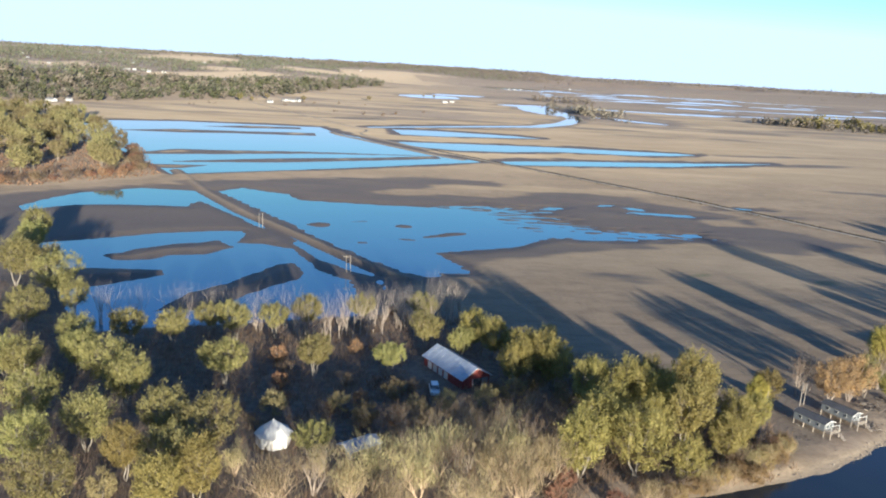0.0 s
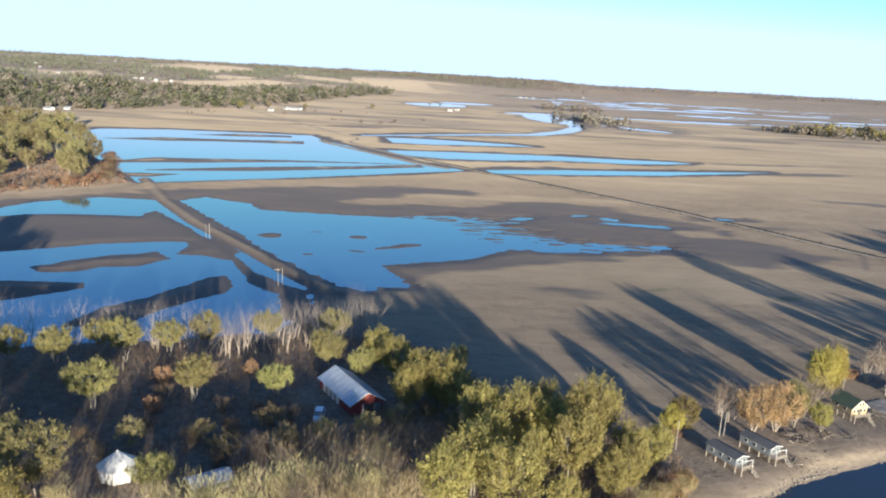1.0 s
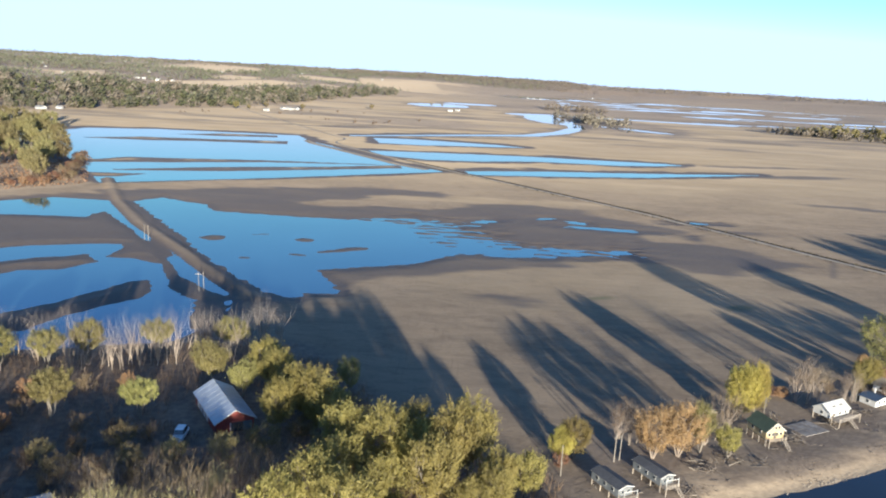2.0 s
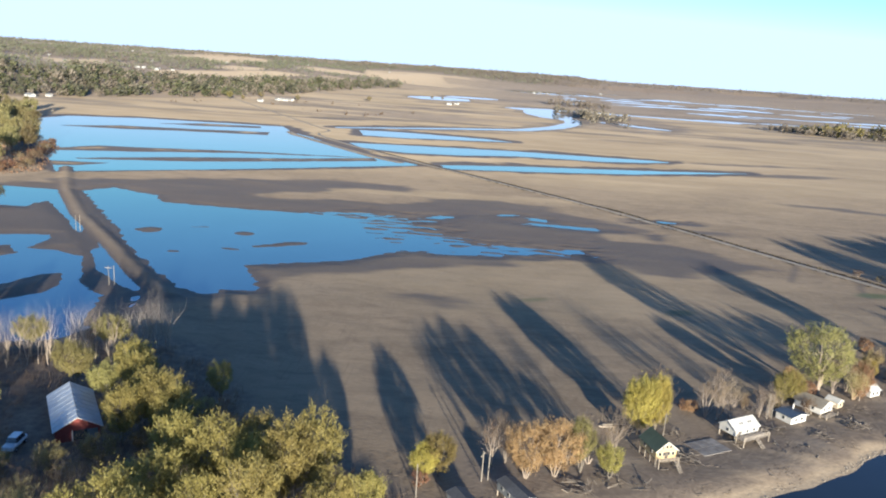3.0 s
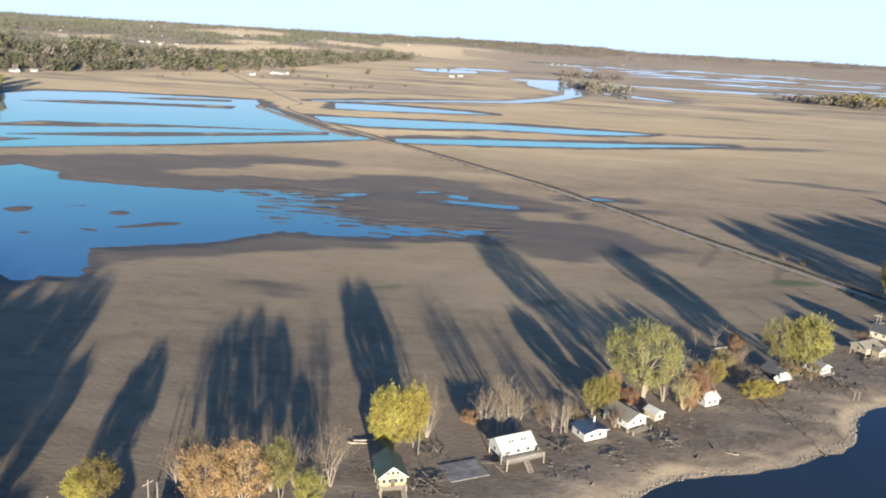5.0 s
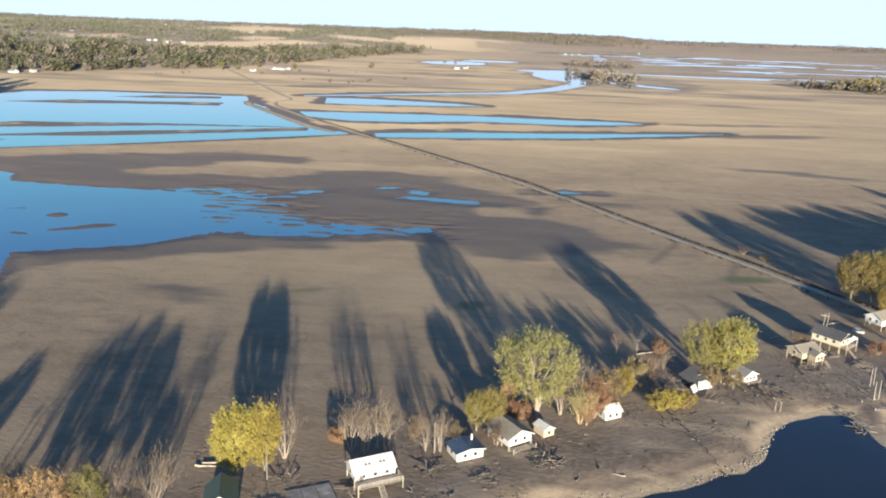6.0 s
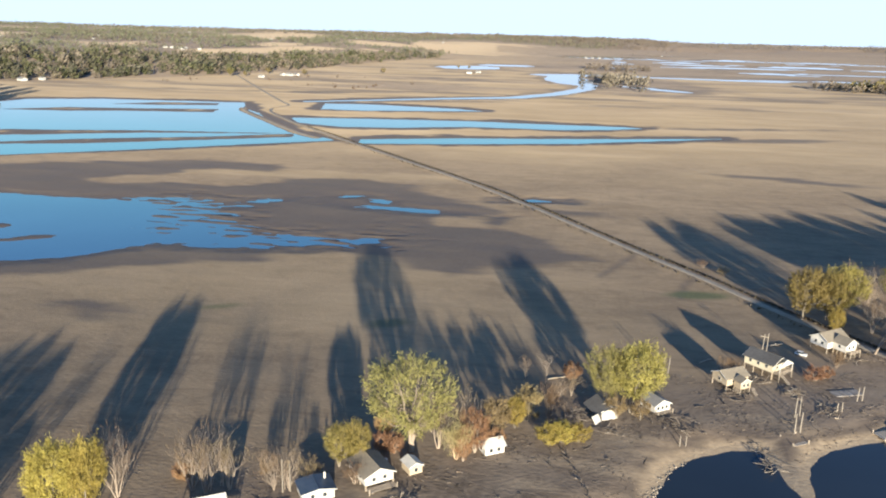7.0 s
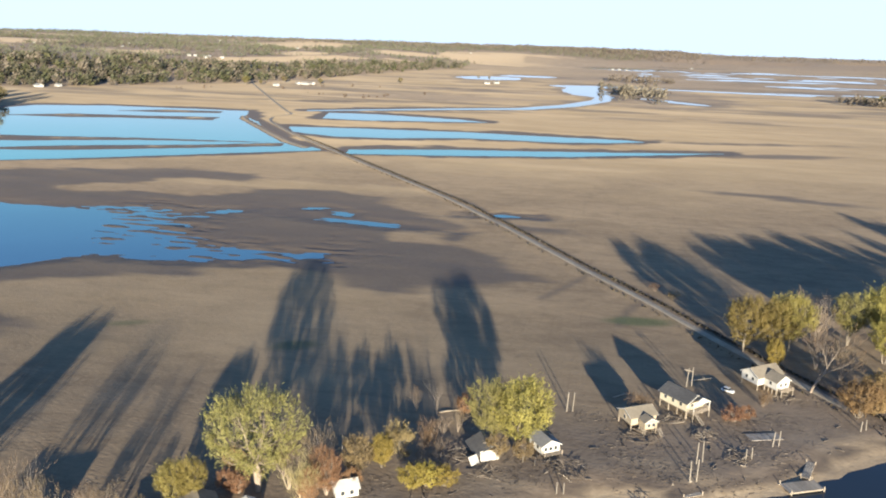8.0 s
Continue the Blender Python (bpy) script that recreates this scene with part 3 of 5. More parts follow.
class Shape:
    def __init__(self):
        self.v, self.f = [], []

    def tube(self, pts, radii, sides):
        base = len(self.v)
        for k, (p, r) in enumerate(zip(pts, radii)):
            d = (pts[min(k + 1, len(pts) - 1)] - pts[max(k - 1, 0)]).normalized()
            u = d.orthogonal().normalized()
            w = d.cross(u)
            for s in range(sides):
                a = 2 * math.pi * s / sides
                self.v.append(p + (u * math.cos(a) + w * math.sin(a)) * r)
        for k in range(len(pts) - 1):
            for s in range(sides):
                a, b = base + k * sides + s, base + k * sides + (s + 1) % sides
                self.f.append((a, b, b + sides, a + sides))

    def blade(self, p, along, n, size, slim=0.30):
        side = n.cross(along).normalized() * (slim * size)
        i = len(self.v)
        self.v += [p - along * (0.5 * size) - side, p - along * (0.3 * size) + side, p + along * (0.7 * size)]
        self.f.append((i, i + 1, i + 2))

    def chip(self, p, size, rng):
        n = Vector((rng.gauss(0, 1), rng.gauss(0, 1), rng.gauss(0, 1))).normalized()
        self.blade(p, n.orthogonal().normalized(), n, 2.2 * size)

    def leaf(self, p, size, rng):
        n = Vector((rng.gauss(0, 1), rng.gauss(0, 1), rng.gauss(0, 1) + 0.3)).normalized()
        u = n.orthogonal().normalized()
        u.rotate(Matrix.Rotation(rng.uniform(0, 6.28), 3, n))
        w = n.cross(u)
        a, b = size * rng.uniform(0.6, 1.2), size * rng.uniform(0.35, 0.7)
        i = len(self.v)
        self.v += [p - u * a, p - w * b, p + u * a, p + w * b + n * 0.2 * size]
        self.f.append((i, i + 1, i + 2, i + 3))


def grow(wood, tips, p, d, length, radius, level, rng, top, splits, sway, up):
    """A limb from p along d, that forks until the last level."""
    pts, radii, q = [p], [radius], p.copy()
    n = 4 if level < top else 2
    for k in range(n):
        d = (d + Vector((rng.gauss(0, sway), rng.gauss(0, sway), rng.gauss(0, sway) + up))).normalized()
        q = q + d * (length / n)
        pts.append(q.copy())
        radii.append(radius * (1 - (0.45 if level < top else 0.75) * (k + 1) / n))
    wood.tube(pts, radii, 6 if level == 0 else 4 if level == 1 else 3)
    if level >= top:
        tips.append((pts[1], 0.6))
        tips.append((q, 1.0))
        return
    if level == top - 1:
        tips.append((pts[2], 0.7))
    for k in range(splits[level]):
        base = pts[-1] if k < 2 else pts[rng.choice((1, 2, 3, 3))]
        side = d.orthogonal().normalized()
        side.rotate(Matrix.Rotation(k * 2.4 + rng.uniform(-0.5, 0.5), 3, d))
        lean = rng.uniform(0.28, 0.70)
        grow(wood, tips, base, (d * (1 - 0.35 * lean) + side * lean).normalized(), length * rng.uniform(0.62, 0.85), radii[-1] * rng.uniform(0.6, 0.85), level + 1, rng, top, splits, sway, up)


def tree(name, label, category, seed, tall, trunks, stem, splits, leaves, leaf_size, clump, bark, leaf, radius=0.35, sway=0.10, up=0.085, lean=0.15, twiggy=False):
    rng = random.Random(seed)
    wood, crown, tips = Shape(), Shape(), []
    for k in range(trunks):
        a = 6.28 * k / trunks + rng.uniform(-0.4, 0.4)
        d = Vector((math.cos(a) * lean * rng.uniform(0.4, 1.3), math.sin(a) * lean * rng.uniform(0.4, 1.3), 1)).normalized()
        grow(wood, tips, Vector((0.06 * math.cos(a) * (trunks > 1), 0.06 * math.sin(a) * (trunks > 1), -0.4)), d, stem * rng.uniform(0.85, 1.15), radius, 0, rng, len(splits), splits, sway, up)
    high = max(v.z for v in wood.v)
    s = tall / high
    for v in wood.v:
        v *= s
    each = max(1, round(leaves / max(1, len(tips)))) if leaves else 0
    for p, share in tips:
        for k in range(round(each * share * rng.uniform(0.3, 1.7)) if each else 0):
            c = p * s + Vector((rng.triangular(-1, 1), rng.triangular(-1, 1), rng.triangular(-0.8, 0.8))) * clump * 2.0
            if twiggy:
                d = Vector((c.x * 0.08 + rng.gauss(0, 0.3), c.y * 0.08 + rng.gauss(0, 0.3), 1)).normalized()
                crown.blade(c, d, Vector((rng.gauss(0, 1), rng.gauss(0, 1), 0.2)).normalized(), leaf_size * rng.uniform(3, 6), 0.035)
            else:
                crown.leaf(c, leaf_size, rng)
    ob = thing(name, label, category, 0, -4000, -60)
    mesh_object("trunk", wood.v, wood.f, bark, ob, smooth=True)
    if each:
        mesh_object("crown", crown.v, crown.f, leaf, ob)
    return ob


def leaf_tree(name, label, category, seed, tall, wide, low, clumps, leaves, leaf_size, bark, leaf, radius=0.2, stems=1, limbs=9, plume=1.5, puff=0.95, hollow=0.45, flat=0.0, twigs=3):
    """A crown of feathery clumps round an uneven oval, each held by a twig of the nearest limb."""
    rng = random.Random(seed)
    wood, crown = Shape(), Shape()
    mid, half, r = tall * (0.5 + 0.5 * low), tall * (0.5 - 0.5 * low), tall * wide
    lobes = [(Vector((rng.gauss(0, 1), rng.gauss(0, 1), rng.gauss(0, 0.7))).normalized(), rng.uniform(-0.22, 0.26)) for k in range(9)]
    centres = []
    tries = 0
    while len(centres) < clumps and tries < 6000:
        tries += 1
        d = Vector((rng.gauss(0, 1), rng.gauss(0, 1), rng.gauss(0.15, 0.9))).normalized()
        k = 0.92 + sum(w * max(0.0, d.dot(l)) ** 3 for l, w in lobes)
        k *= rng.uniform(hollow, 1.0) ** 0.6
        shape = 1.0 - 0.25 * max(0.0, -d.z) + flat * (1 - abs(d.z))
        c = Vector((d.x * r * k * shape, d.y * r * k * shape, mid + d.z * half * k))
        if c.z < tall * low * 0.8 or any((c - q).length < 0.075 * tall for q in centres):
            continue
        centres.append(c)
    heads = sorted(centres, key=lambda q: -q.z)
    nodes = []
    for s in range(stems):
        a = 6.28 * s / stems + rng.uniform(-0.5, 0.5)
        foot = Vector((0.10 * math.cos(a), 0.10 * math.sin(a), 0)) * (stems > 1) - Vector((0, 0, 0.4))
        top = Vector((math.cos(a) * r * 0.35 * (stems > 1), math.sin(a) * r * 0.35 * (stems > 1), tall * rng.uniform(0.72, 0.85)))
        bow = Vector((math.cos(a), math.sin(a), 0)) * (0.10 * r * rng.uniform(-1, 1.4))
        pts = [foot.lerp(top, u) + bow * math.sin(3.14 * u) + Vector((rng.gauss(0, 0.012), rng.gauss(0, 0.012), 0)) * tall * (u > 0) for u in (0, 0.12, 0.27, 0.42, 0.58, 0.75, 1.0)]
        wood.tube(pts, [radius * (1.25 - 1.05 * u) for u in (0, 0.12, 0.27, 0.42, 0.58, 0.75, 1.0)], 6)
        nodes += [(p, radius * (1.1 - u)) for p, u in zip(pts[1:6], (0.15, 0.27, 0.42, 0.58, 0.75))]
    outer = sorted(centres, key=lambda q: -((q.x / r) ** 2 + (q.y / r) ** 2 + rng.uniform(0, 0.5)))[:limbs]
    for e in outer:
        p, w = min(nodes[:5 * stems], key=lambda n: abs(n[0].z - (e.z - 0.26 * tall)) + 0.3 * (n[0] - e).length)
        sag = Vector((0, 0, -0.07 * tall))
        pts = [p.lerp(e, u) + sag * math.sin(3.14 * u) + Vector((rng.gauss(0, 0.01), rng.gauss(0, 0.01), rng.gauss(0, 0.01))) * tall * (u < 1) * (u > 0) for u in (0, 0.3, 0.65, 1.0)]
        wood.tube(pts, [w * 0.62, w * 0.5, w * 0.32, w * 0.10], 4)
        nodes += [(q, w * 0.3) for q in pts[1:3]]
    heart = Vector((0, 0, mid - 0.25 * half))
    each = leaves / max(1, len(centres))
    for c in centres:
        p, w = min(nodes, key=lambda n: (n[0] - c).length + 1.5 * max(0.0, n[0].z - c.z + 0.02 * tall))
        bend = p.lerp(c, 0.55) + Vector((rng.gauss(0, 0.012), rng.gauss(0, 0.012), rng.gauss(-0.012, 0.012))) * tall
        wood.tube([p, bend, c], [w * 0.5, w * 0.3, w * 0.10], 3)
        out = (c - heart).normalized()
        axis = (out * 0.55 + Vector((rng.gauss(0, 0.25), rng.gauss(0, 0.25), 0.9))).normalized()
        for k in range(twigs):
            t = (axis + Vector((rng.gauss(0, 0.4), rng.gauss(0, 0.4), rng.gauss(0, 0.3)))).normalized()
            wood.tube([bend, c + t * puff * plume * rng.uniform(0.6, 1.3)], [w * 0.2, w * 0.05], 3)
        big = rng.uniform(0.75, 1.3)
        for k in range(round(each * big * rng.uniform(0.75, 1.25))):
            u = rng.gauss(0, 0.5)
            q = c + axis * (u * puff * plume * big) + Vector((rng.gauss(0, 0.5), rng.gauss(0, 0.5), rng.gauss(0, 0.42))) * puff * big
            n = (out * 0.9 + Vector((rng.gauss(0, 0.6), rng.gauss(0, 0.6), rng.gauss(0.1, 0.6)))).normalized()
            crown.blade(q, (axis + Vector((rng.gauss(0, 0.7), rng.gauss(0, 0.7), rng.gauss(0, 0.5)))).normalized(), n, leaf_size * rng.uniform(0.8, 1.7), 0.135)
    ob = thing(name, label, category, 0, -4000, -60)
    mesh_object("trunk", wood.v, wood.f, bark, ob, smooth=True)
    mesh_object("crown", crown.v, crown.f, leaf, ob)
    return ob


MODELS = {}


def model(key, n, make=tree, **kw):
    MODELS[key] = [make(seed=100 * len(MODELS) + k, **kw) for k in range(n)]


model("green", 5, leaf_tree, name="cottonwood_tree", label="cottonwood tree in yellowing green leaf on pale limbs", category="tree", tall=15, wide=0.33, low=0.20, clumps=95, leaves=9000, leaf_size=0.42, bark=M_BARK, leaf=L_GREEN, radius=0.17, stems=2, puff=0.72, plume=1.7)
model("olive", 5, leaf_tree, name="willow_tree", label="willow tree in thin olive autumn leaf", category="tree", tall=15, wide=0.36, low=0.22, clumps=90, leaves=7600, leaf_size=0.42, bark=M_BARK, leaf=L_OLIVE, radius=0.15, stems=3, puff=0.75, plume=1.7)
model("open", 2, leaf_tree, name="old_cottonwood", label="old spreading cottonwood with thick pale arching limbs", category="tree", tall=20, wide=0.44, low=0.20, clumps=150, leaves=12000, leaf_size=0.42, bark=M_BARE, leaf=L_OLIVE, radius=0.42, stems=3, limbs=20, puff=0.9, plume=1.5, hollow=0.55)
model("yellow", 3, leaf_tree, name="yellow_tree", label="rounded tree in bright yellow autumn leaf", category="tree", tall=14, wide=0.37, low=0.10, clumps=120, leaves=15000, leaf_size=0.36, bark=M_BARK, leaf=L_YELLOW, radius=0.10, stems=4, limbs=14, puff=0.72, plume=1.6)
model("bare", 5, name="bare_tree", label="slim leafless tree with a pale straight trunk", category="tree", tall=14, trunks=1, stem=7.0, splits=(5, 3, 2), leaves=0, leaf_size=0.3, clump=0.5, bark=M_BARE, leaf=L_BROWN, radius=0.18, lean=0.08, up=0.16)
model("spray", 3, name="bare_thicket_tree", label="leafless tree with many upright grey-brown limbs", category="tree", tall=12, trunks=4, stem=4, splits=(4, 4, 4), leaves=800, twiggy=True, leaf_size=0.2, clump=0.45, bark=M_BARE, leaf=L_BROWN, radius=0.13, lean=0.3, up=0.10)
model("tan", 3, name="bare_willow", label="leafless willow with a dense tan spray of twigs", category="tree", tall=12, trunks=6, stem=3.0, splits=(4, 4, 4), leaves=2500, twiggy=True, leaf_size=0.2, clump=0.6, bark=M_TAN, leaf=L_WILLOW, radius=0.11, lean=0.4, up=0.13)
model("rust", 3, leaf_tree, name="rust_bush", label="broad bush in rust-orange autumn leaf", category="bush", tall=6, wide=0.50, low=0.05, clumps=60, leaves=3000, leaf_size=0.33, bark=M_BARE, leaf=L_RUST, radius=0.06, stems=5, limbs=10, puff=0.42, plume=1.6)
model("brown", 3, name="brown_bush", label="leafless brown bush with dry clinging leaves", category="bush", tall=5, trunks=4, stem=1.6, splits=(4, 3), leaves=900, leaf_size=0.2, twiggy=True, clump=0.4, bark=M_BARE, leaf=L_BROWN, radius=0.06, lean=0.55, up=0.06)
model("russet", 2, leaf_tree, name="russet_tree", label="broad tree in thin russet-orange autumn leaf", category="tree", tall=13, wide=0.42, low=0.08, clumps=110, leaves=8000, leaf_size=0.36, bark=M_BARE, leaf=L_RUSSET, radius=0.10, stems=5, limbs=16, puff=0.62, plume=1.7)
model("willow", 3, leaf_tree, name="golden_willow", label="broad willow bush in golden-brown autumn leaf", category="bush", tall=9, wide=0.52, low=0.06, clumps=90, leaves=5500, leaf_size=0.36, bark=M_BARK, leaf=L_GOLD, radius=0.07, stems=5, limbs=12, puff=0.55, plume=1.6)
model("gilded", 2, leaf_tree, name="yellow_bush", label="low ragged bush in yellow-green autumn leaf", category="bush", tall=5, wide=0.55, low=0.04, clumps=60, leaves=3200, leaf_size=0.30, bark=M_BARK, leaf=L_YELLOW, radius=0.05, stems=5, limbs=10, puff=0.36, plume=1.6)
model("snag", 1, name="pale_snag", label="leaning half-dead tree with a thick pale forked trunk", category="tree", tall=18, trunks=1, stem=9, splits=(4, 4, 4), leaves=900, twiggy=True, leaf_size=0.2, clump=0.5, bark=M_BARE, leaf=L_BROWN, radius=0.40, lean=0.42, up=0.05)
model("grove", 5, leaf_tree, name="grove_tree", label="broad olive tree of the wood beyond the ponds", category="tree", tall=16, wide=0.36, low=0.15, clumps=45, leaves=1700, leaf_size=0.95, bark=M_TANB, leaf=L_GROVE, radius=0.2, stems=2, limbs=6, puff=1.1, plume=1.4, twigs=0)
model("canopy", 4, leaf_tree, name="canopy_tree", label="low tree with a flat feathery olive-yellow canopy on slim stems", category="tree", tall=12, wide=0.50, low=0.36, clumps=95, leaves=8000, leaf_size=0.40, bark=M_BARK, leaf=L_OLIVE, radius=0.13, stems=4, puff=0.6, plume=1.6)
model("scrub", 4, leaf_tree, name="scrub_tree", label="small scrubby tree in dull olive-brown leaf", category="tree", tall=9, wide=0.40, low=0.10, clumps=45, leaves=2300, leaf_size=0.46, bark=M_BARK, leaf=L_SCRUB, radius=0.09, stems=3, limbs=8, puff=0.6, plume=1.6, twigs=1)
BASE_TALL = dict(gilded=5, russet=13, willow=9, snag=17, canopy=12, scrub=9, grove=16, open=20, spray=12, green=15, olive=15, yellow=14, bare=14, tan=12, rust=6, brown=5)
plant_rng = random.Random(5)


def plant(key, x, y, tall, group="", wide=1.0):
    src = plant_rng.choice(MODELS[key])
    s = tall / BASE_TALL[key]
    ob = copy_thing(src, pose(x, y, max(height(x, y), 0.0) - 0.1, 0, 0, plant_rng.uniform(0, 360)))
    ob.scale = (s * wide, s * wide, s)
    if group:
        ob["group"] = group
    return ob


PLANTED = []


def stand(key, tall, spots, group, wide=1.0):
    if key == "bare" and tall > 13.2:
        spots = [(x + plant_rng.uniform(-2.6, 2.6), y + plant_rng.uniform(-2.0, 2.0)) for x, y in spots for k in range(3)]
    for x, y in spots:
        PLANTED.append((x, y))
        plant(key, x, y, tall * plant_rng.uniform(0.9, 1.1), group, wide * plant_rng.uniform(0.92, 1.1))


G = "trees of the flooded wood"
stand("olive", 18, [(-152, 283), (-132, 272), (-168, 327), (-160, 305), (-145, 290), (-172, 340)], G, 1.1)
stand("olive", 15, [(-125, 237), (-100, 217), (-82, 194), (-73, 184), (-118, 255), (-73, 163), (-57, 167), (-50, 151), (-46, 162), (-82, 153), (-69, 136), (-90, 172), (-105, 195), (-94, 205)], G, 1.1)
stand("green", 14, [(-48, 138), (-42, 143), (-60, 152)], G)
stand("canopy", 12.5, [(-76, 228), (-59, 236), (-47, 241), (-38, 246), (-21, 255), (-1, 261), (-88, 226), (-68, 240)], G)
stand("bare", 16, [(-84, 250), (-55, 250), (-48, 252), (-20, 248), (-2, 252), (9, 266), (-77, 245), (-70, 248), (-29, 242), (-25, 246), (-33, 247), (-10, 257), (-5, 256), (-14, 252), (6, 274), (2, 268), (-38, 238), (12, 270), (-64, 246)], G)
stand("canopy", 14, [(-53, 202)], G, 1.1)
stand("canopy", 11, [(-22, 163.5)], G)
stand("canopy", 12, [(-30, 211), (-9, 214)], G)
stand("green", 13.5, [(26.5, 210.5)], G, 1.1)
stand("scrub", 7, [(-6, 198), (18, 196), (26, 202), (33, 209), (-20, 188), (-36, 186), (8, 193), (40, 200), (-12, 182), (0, 188)], G, 1.2)
stand("brown", 4, [(-2, 203), (-10, 206), (22, 206), (-26, 178), (-40, 178), (-48, 186), (15, 186), (-20, 205), (-38, 212)], G, 1.3)
stand("olive", 12, [(12, 231), (40, 238)], G)
stand("spray", 9, [(52, 214), (49, 218), (56, 211), (46, 222)], G, 1.1)
stand("bare", 16, [(-92, 247), (-100, 246), (-62, 252), (-44, 251), (-12, 262), (-17, 258), (4, 280), (-106, 250), (-26, 252), (-35, 243), (-8, 262), (0, 257), (7, 262), (-52, 247), (-72, 252)], G)
stand("green", 16, [(16, 240), (34.5, 214.5), (30, 220), (23, 231), (38, 211)], G, 1.1)
stand("green", 16.5, [(47, 182), (38, 163), (51, 165), (57, 176), (44, 172)], G, 1.15)
stand("green", 17.5, [(62, 189), (70, 191), (66, 179), (55, 192), (45, 197), (61, 199), (74, 197)], G, 1.0)
stand("green", 13, [(62, 163), (80, 185), (74, 173), (86, 188), (79, 178)], G)
stand("tan", 14, [(-27, 142), (-12, 146), (18, 156), (2, 150), (24, 150), (-4, 139), (14, 143), (6, 160), (22, 163), (29, 157), (-8, 153)], G, 1.1)
stand("spray", 14, [(10, 153), (13, 163), (-1, 157), (27, 166), (-20, 150), (20, 170), (4, 168)], G, 0.9)
stand("spray", 9, [(6, 187), (12, 184), (24, 190), (30, 194), (36, 190), (18, 192), (0, 181), (-8, 176), (27, 181), (39, 183), (34, 174), (16, 178), (-2, 171)], G, 0.9)
stand("tan", 9, [(22, 176), (30, 170), (10, 170), (38, 177), (-4, 164), (-20, 158), (-38, 156)], G, 0.9)
stand("rust", 5, [(31, 152), (34, 158), (-14, 156)], G)
stand("spray", 11, [(28, 186), (8, 177), (22, 182), (-3, 176), (33, 180), (14, 172)], G)
stand("rust", 5, [(-38, 203), (-15, 194), (-42, 222), (-20, 232), (44, 152), (-5, 183), (88, 178)], G)
stand("brown", 4.5, [(-35, 192), (-14, 178), (3, 184), (66, 160), (76, 170), (84, 174), (92, 182), (56, 155), (-22, 186), (-30, 228), (10, 190), (48, 200), (-60, 215)], G)
stand("willow", 5, [(70, 164), (76, 168), (82, 171), (88, 175), (64, 160), (58, 157), (79, 166), (91, 180)], G, 1.2)
stand("tan", 6, [(66, 163), (73, 166), (85, 174), (80, 170), (52, 155), (90, 177)], G, 1.2)
stand("spray", 6, [(61, 160), (77, 172), (87, 180)], G, 1.2)
B = "trees along the river cabins"
stand("yellow", 17, [(148.5, 240.5)], B, 0.95)
stand("yellow", 15, [(153, 243.5)], B, 0.75)
stand("spray", 15, [(155.5, 249)], B, 0.75)
stand("yellow", 9.5, [(96, 208.5)], B, 1.15)
stand("green", 10.5, [(99, 210)], B, 1.1)
stand("rust", 3.5, [(95.5, 205.5)], B, 1.2)
stand("russet", 13.5, [(118.5, 212.5), (125, 214.5)], B, 0.95)
stand("olive", 12.5, [(131, 217.5)], B, 0.85)
stand("spray", 13.5, [(133.5, 222), (128, 221), (110.5, 217), (114, 219), (139, 225)], B)
stand("bare", 13, [(123, 222), (131, 226), (116, 220), (137, 225)], B)
stand("green", 8, [(137.5, 215.5)], B, 1.2)
stand("spray", 14.5, [(168.5, 254), (171.5, 253.5), (175.5, 255.5)], B, 0.8)
stand("bare", 13.5, [(172, 255)], B, 0.8)
stand("spray", 10.5, [(184, 257.5), (187, 258)], B, 0.7)
stand("bare", 10.5, [(186, 258)], B, 0.8)
stand("rust", 3.5, [(164, 258), (165.5, 257)], B, 1.2)
stand("green", 9.5, [(194, 268.5), (197.5, 269.5)], B, 0.95)
stand("brown", 4.5, [(199, 263), (190, 262), (181, 262)], B)
stand("open", 21.5, [(207.3, 277.8)], B, 1.15)
stand("spray", 14, [(213, 280), (218, 283)], B, 1.1)
stand("tan", 11, [(217.5, 276.5)], B, 0.9)
stand("russet", 10, [(221, 280)], B, 0.8)
stand("russet", 7, [(219, 276)], B, 0.8)
stand("russet", 7, [(200.5, 282)], B, 0.9)
stand("rust", 4.5, [(201, 276.5), (204, 276), (225, 284)], B)
stand("yellow", 8, [(228.5, 293)], B, 0.9)
stand("scrub", 9.5, [(231, 297), (225, 288)], B, 0.9)
stand("bare", 12, [(234.4, 319.5)], B, 1.0)
stand("spray", 7, [(229, 321), (238, 309), (241, 313)], B)
stand("rust", 6, [(241, 322.6)], B)
stand("green", 19, [(255.5, 306.5)], B, 1.2)
stand("olive", 15, [(250, 307)], B, 0.8)
stand("gilded", 5, [(237, 287), (239.5, 288.5), (243, 289.5)], B, 1.15)
stand("spray", 6, [(240, 300), (236, 297)], B, 1.1)
stand("brown", 6, [(236, 304), (282, 333)], B)
stand("scrub", 6, [(257.5, 303.5), (252, 303)], B)
stand("green", 15, [(354, 389), (362, 394)], B, 1.1)
stand("green", 19, [(376, 396), (379, 404), (387, 398), (396, 406), (405, 400)], B, 1.1)
stand("green", 17, [(314, 386), (322, 389), (328, 392)], B, 1.1)
stand("spray", 17, [(332, 401), (337, 398)], B)
stand("olive", 16, [(347, 402)], B)
stand("yellow", 8.5, [(321, 375.5)], B, 0.8)
snag = copy_thing(MODELS["snag"][0], pose(327.5, 359.5, height(327.5, 359.5) - 0.1, 0, 0, 8))
snag["group"] = B
stand("spray", 12, [(333, 379), (338, 372)], B)
stand("willow", 10, [(340, 351), (346, 356), (352, 362), (336, 347)], B, 1.15)
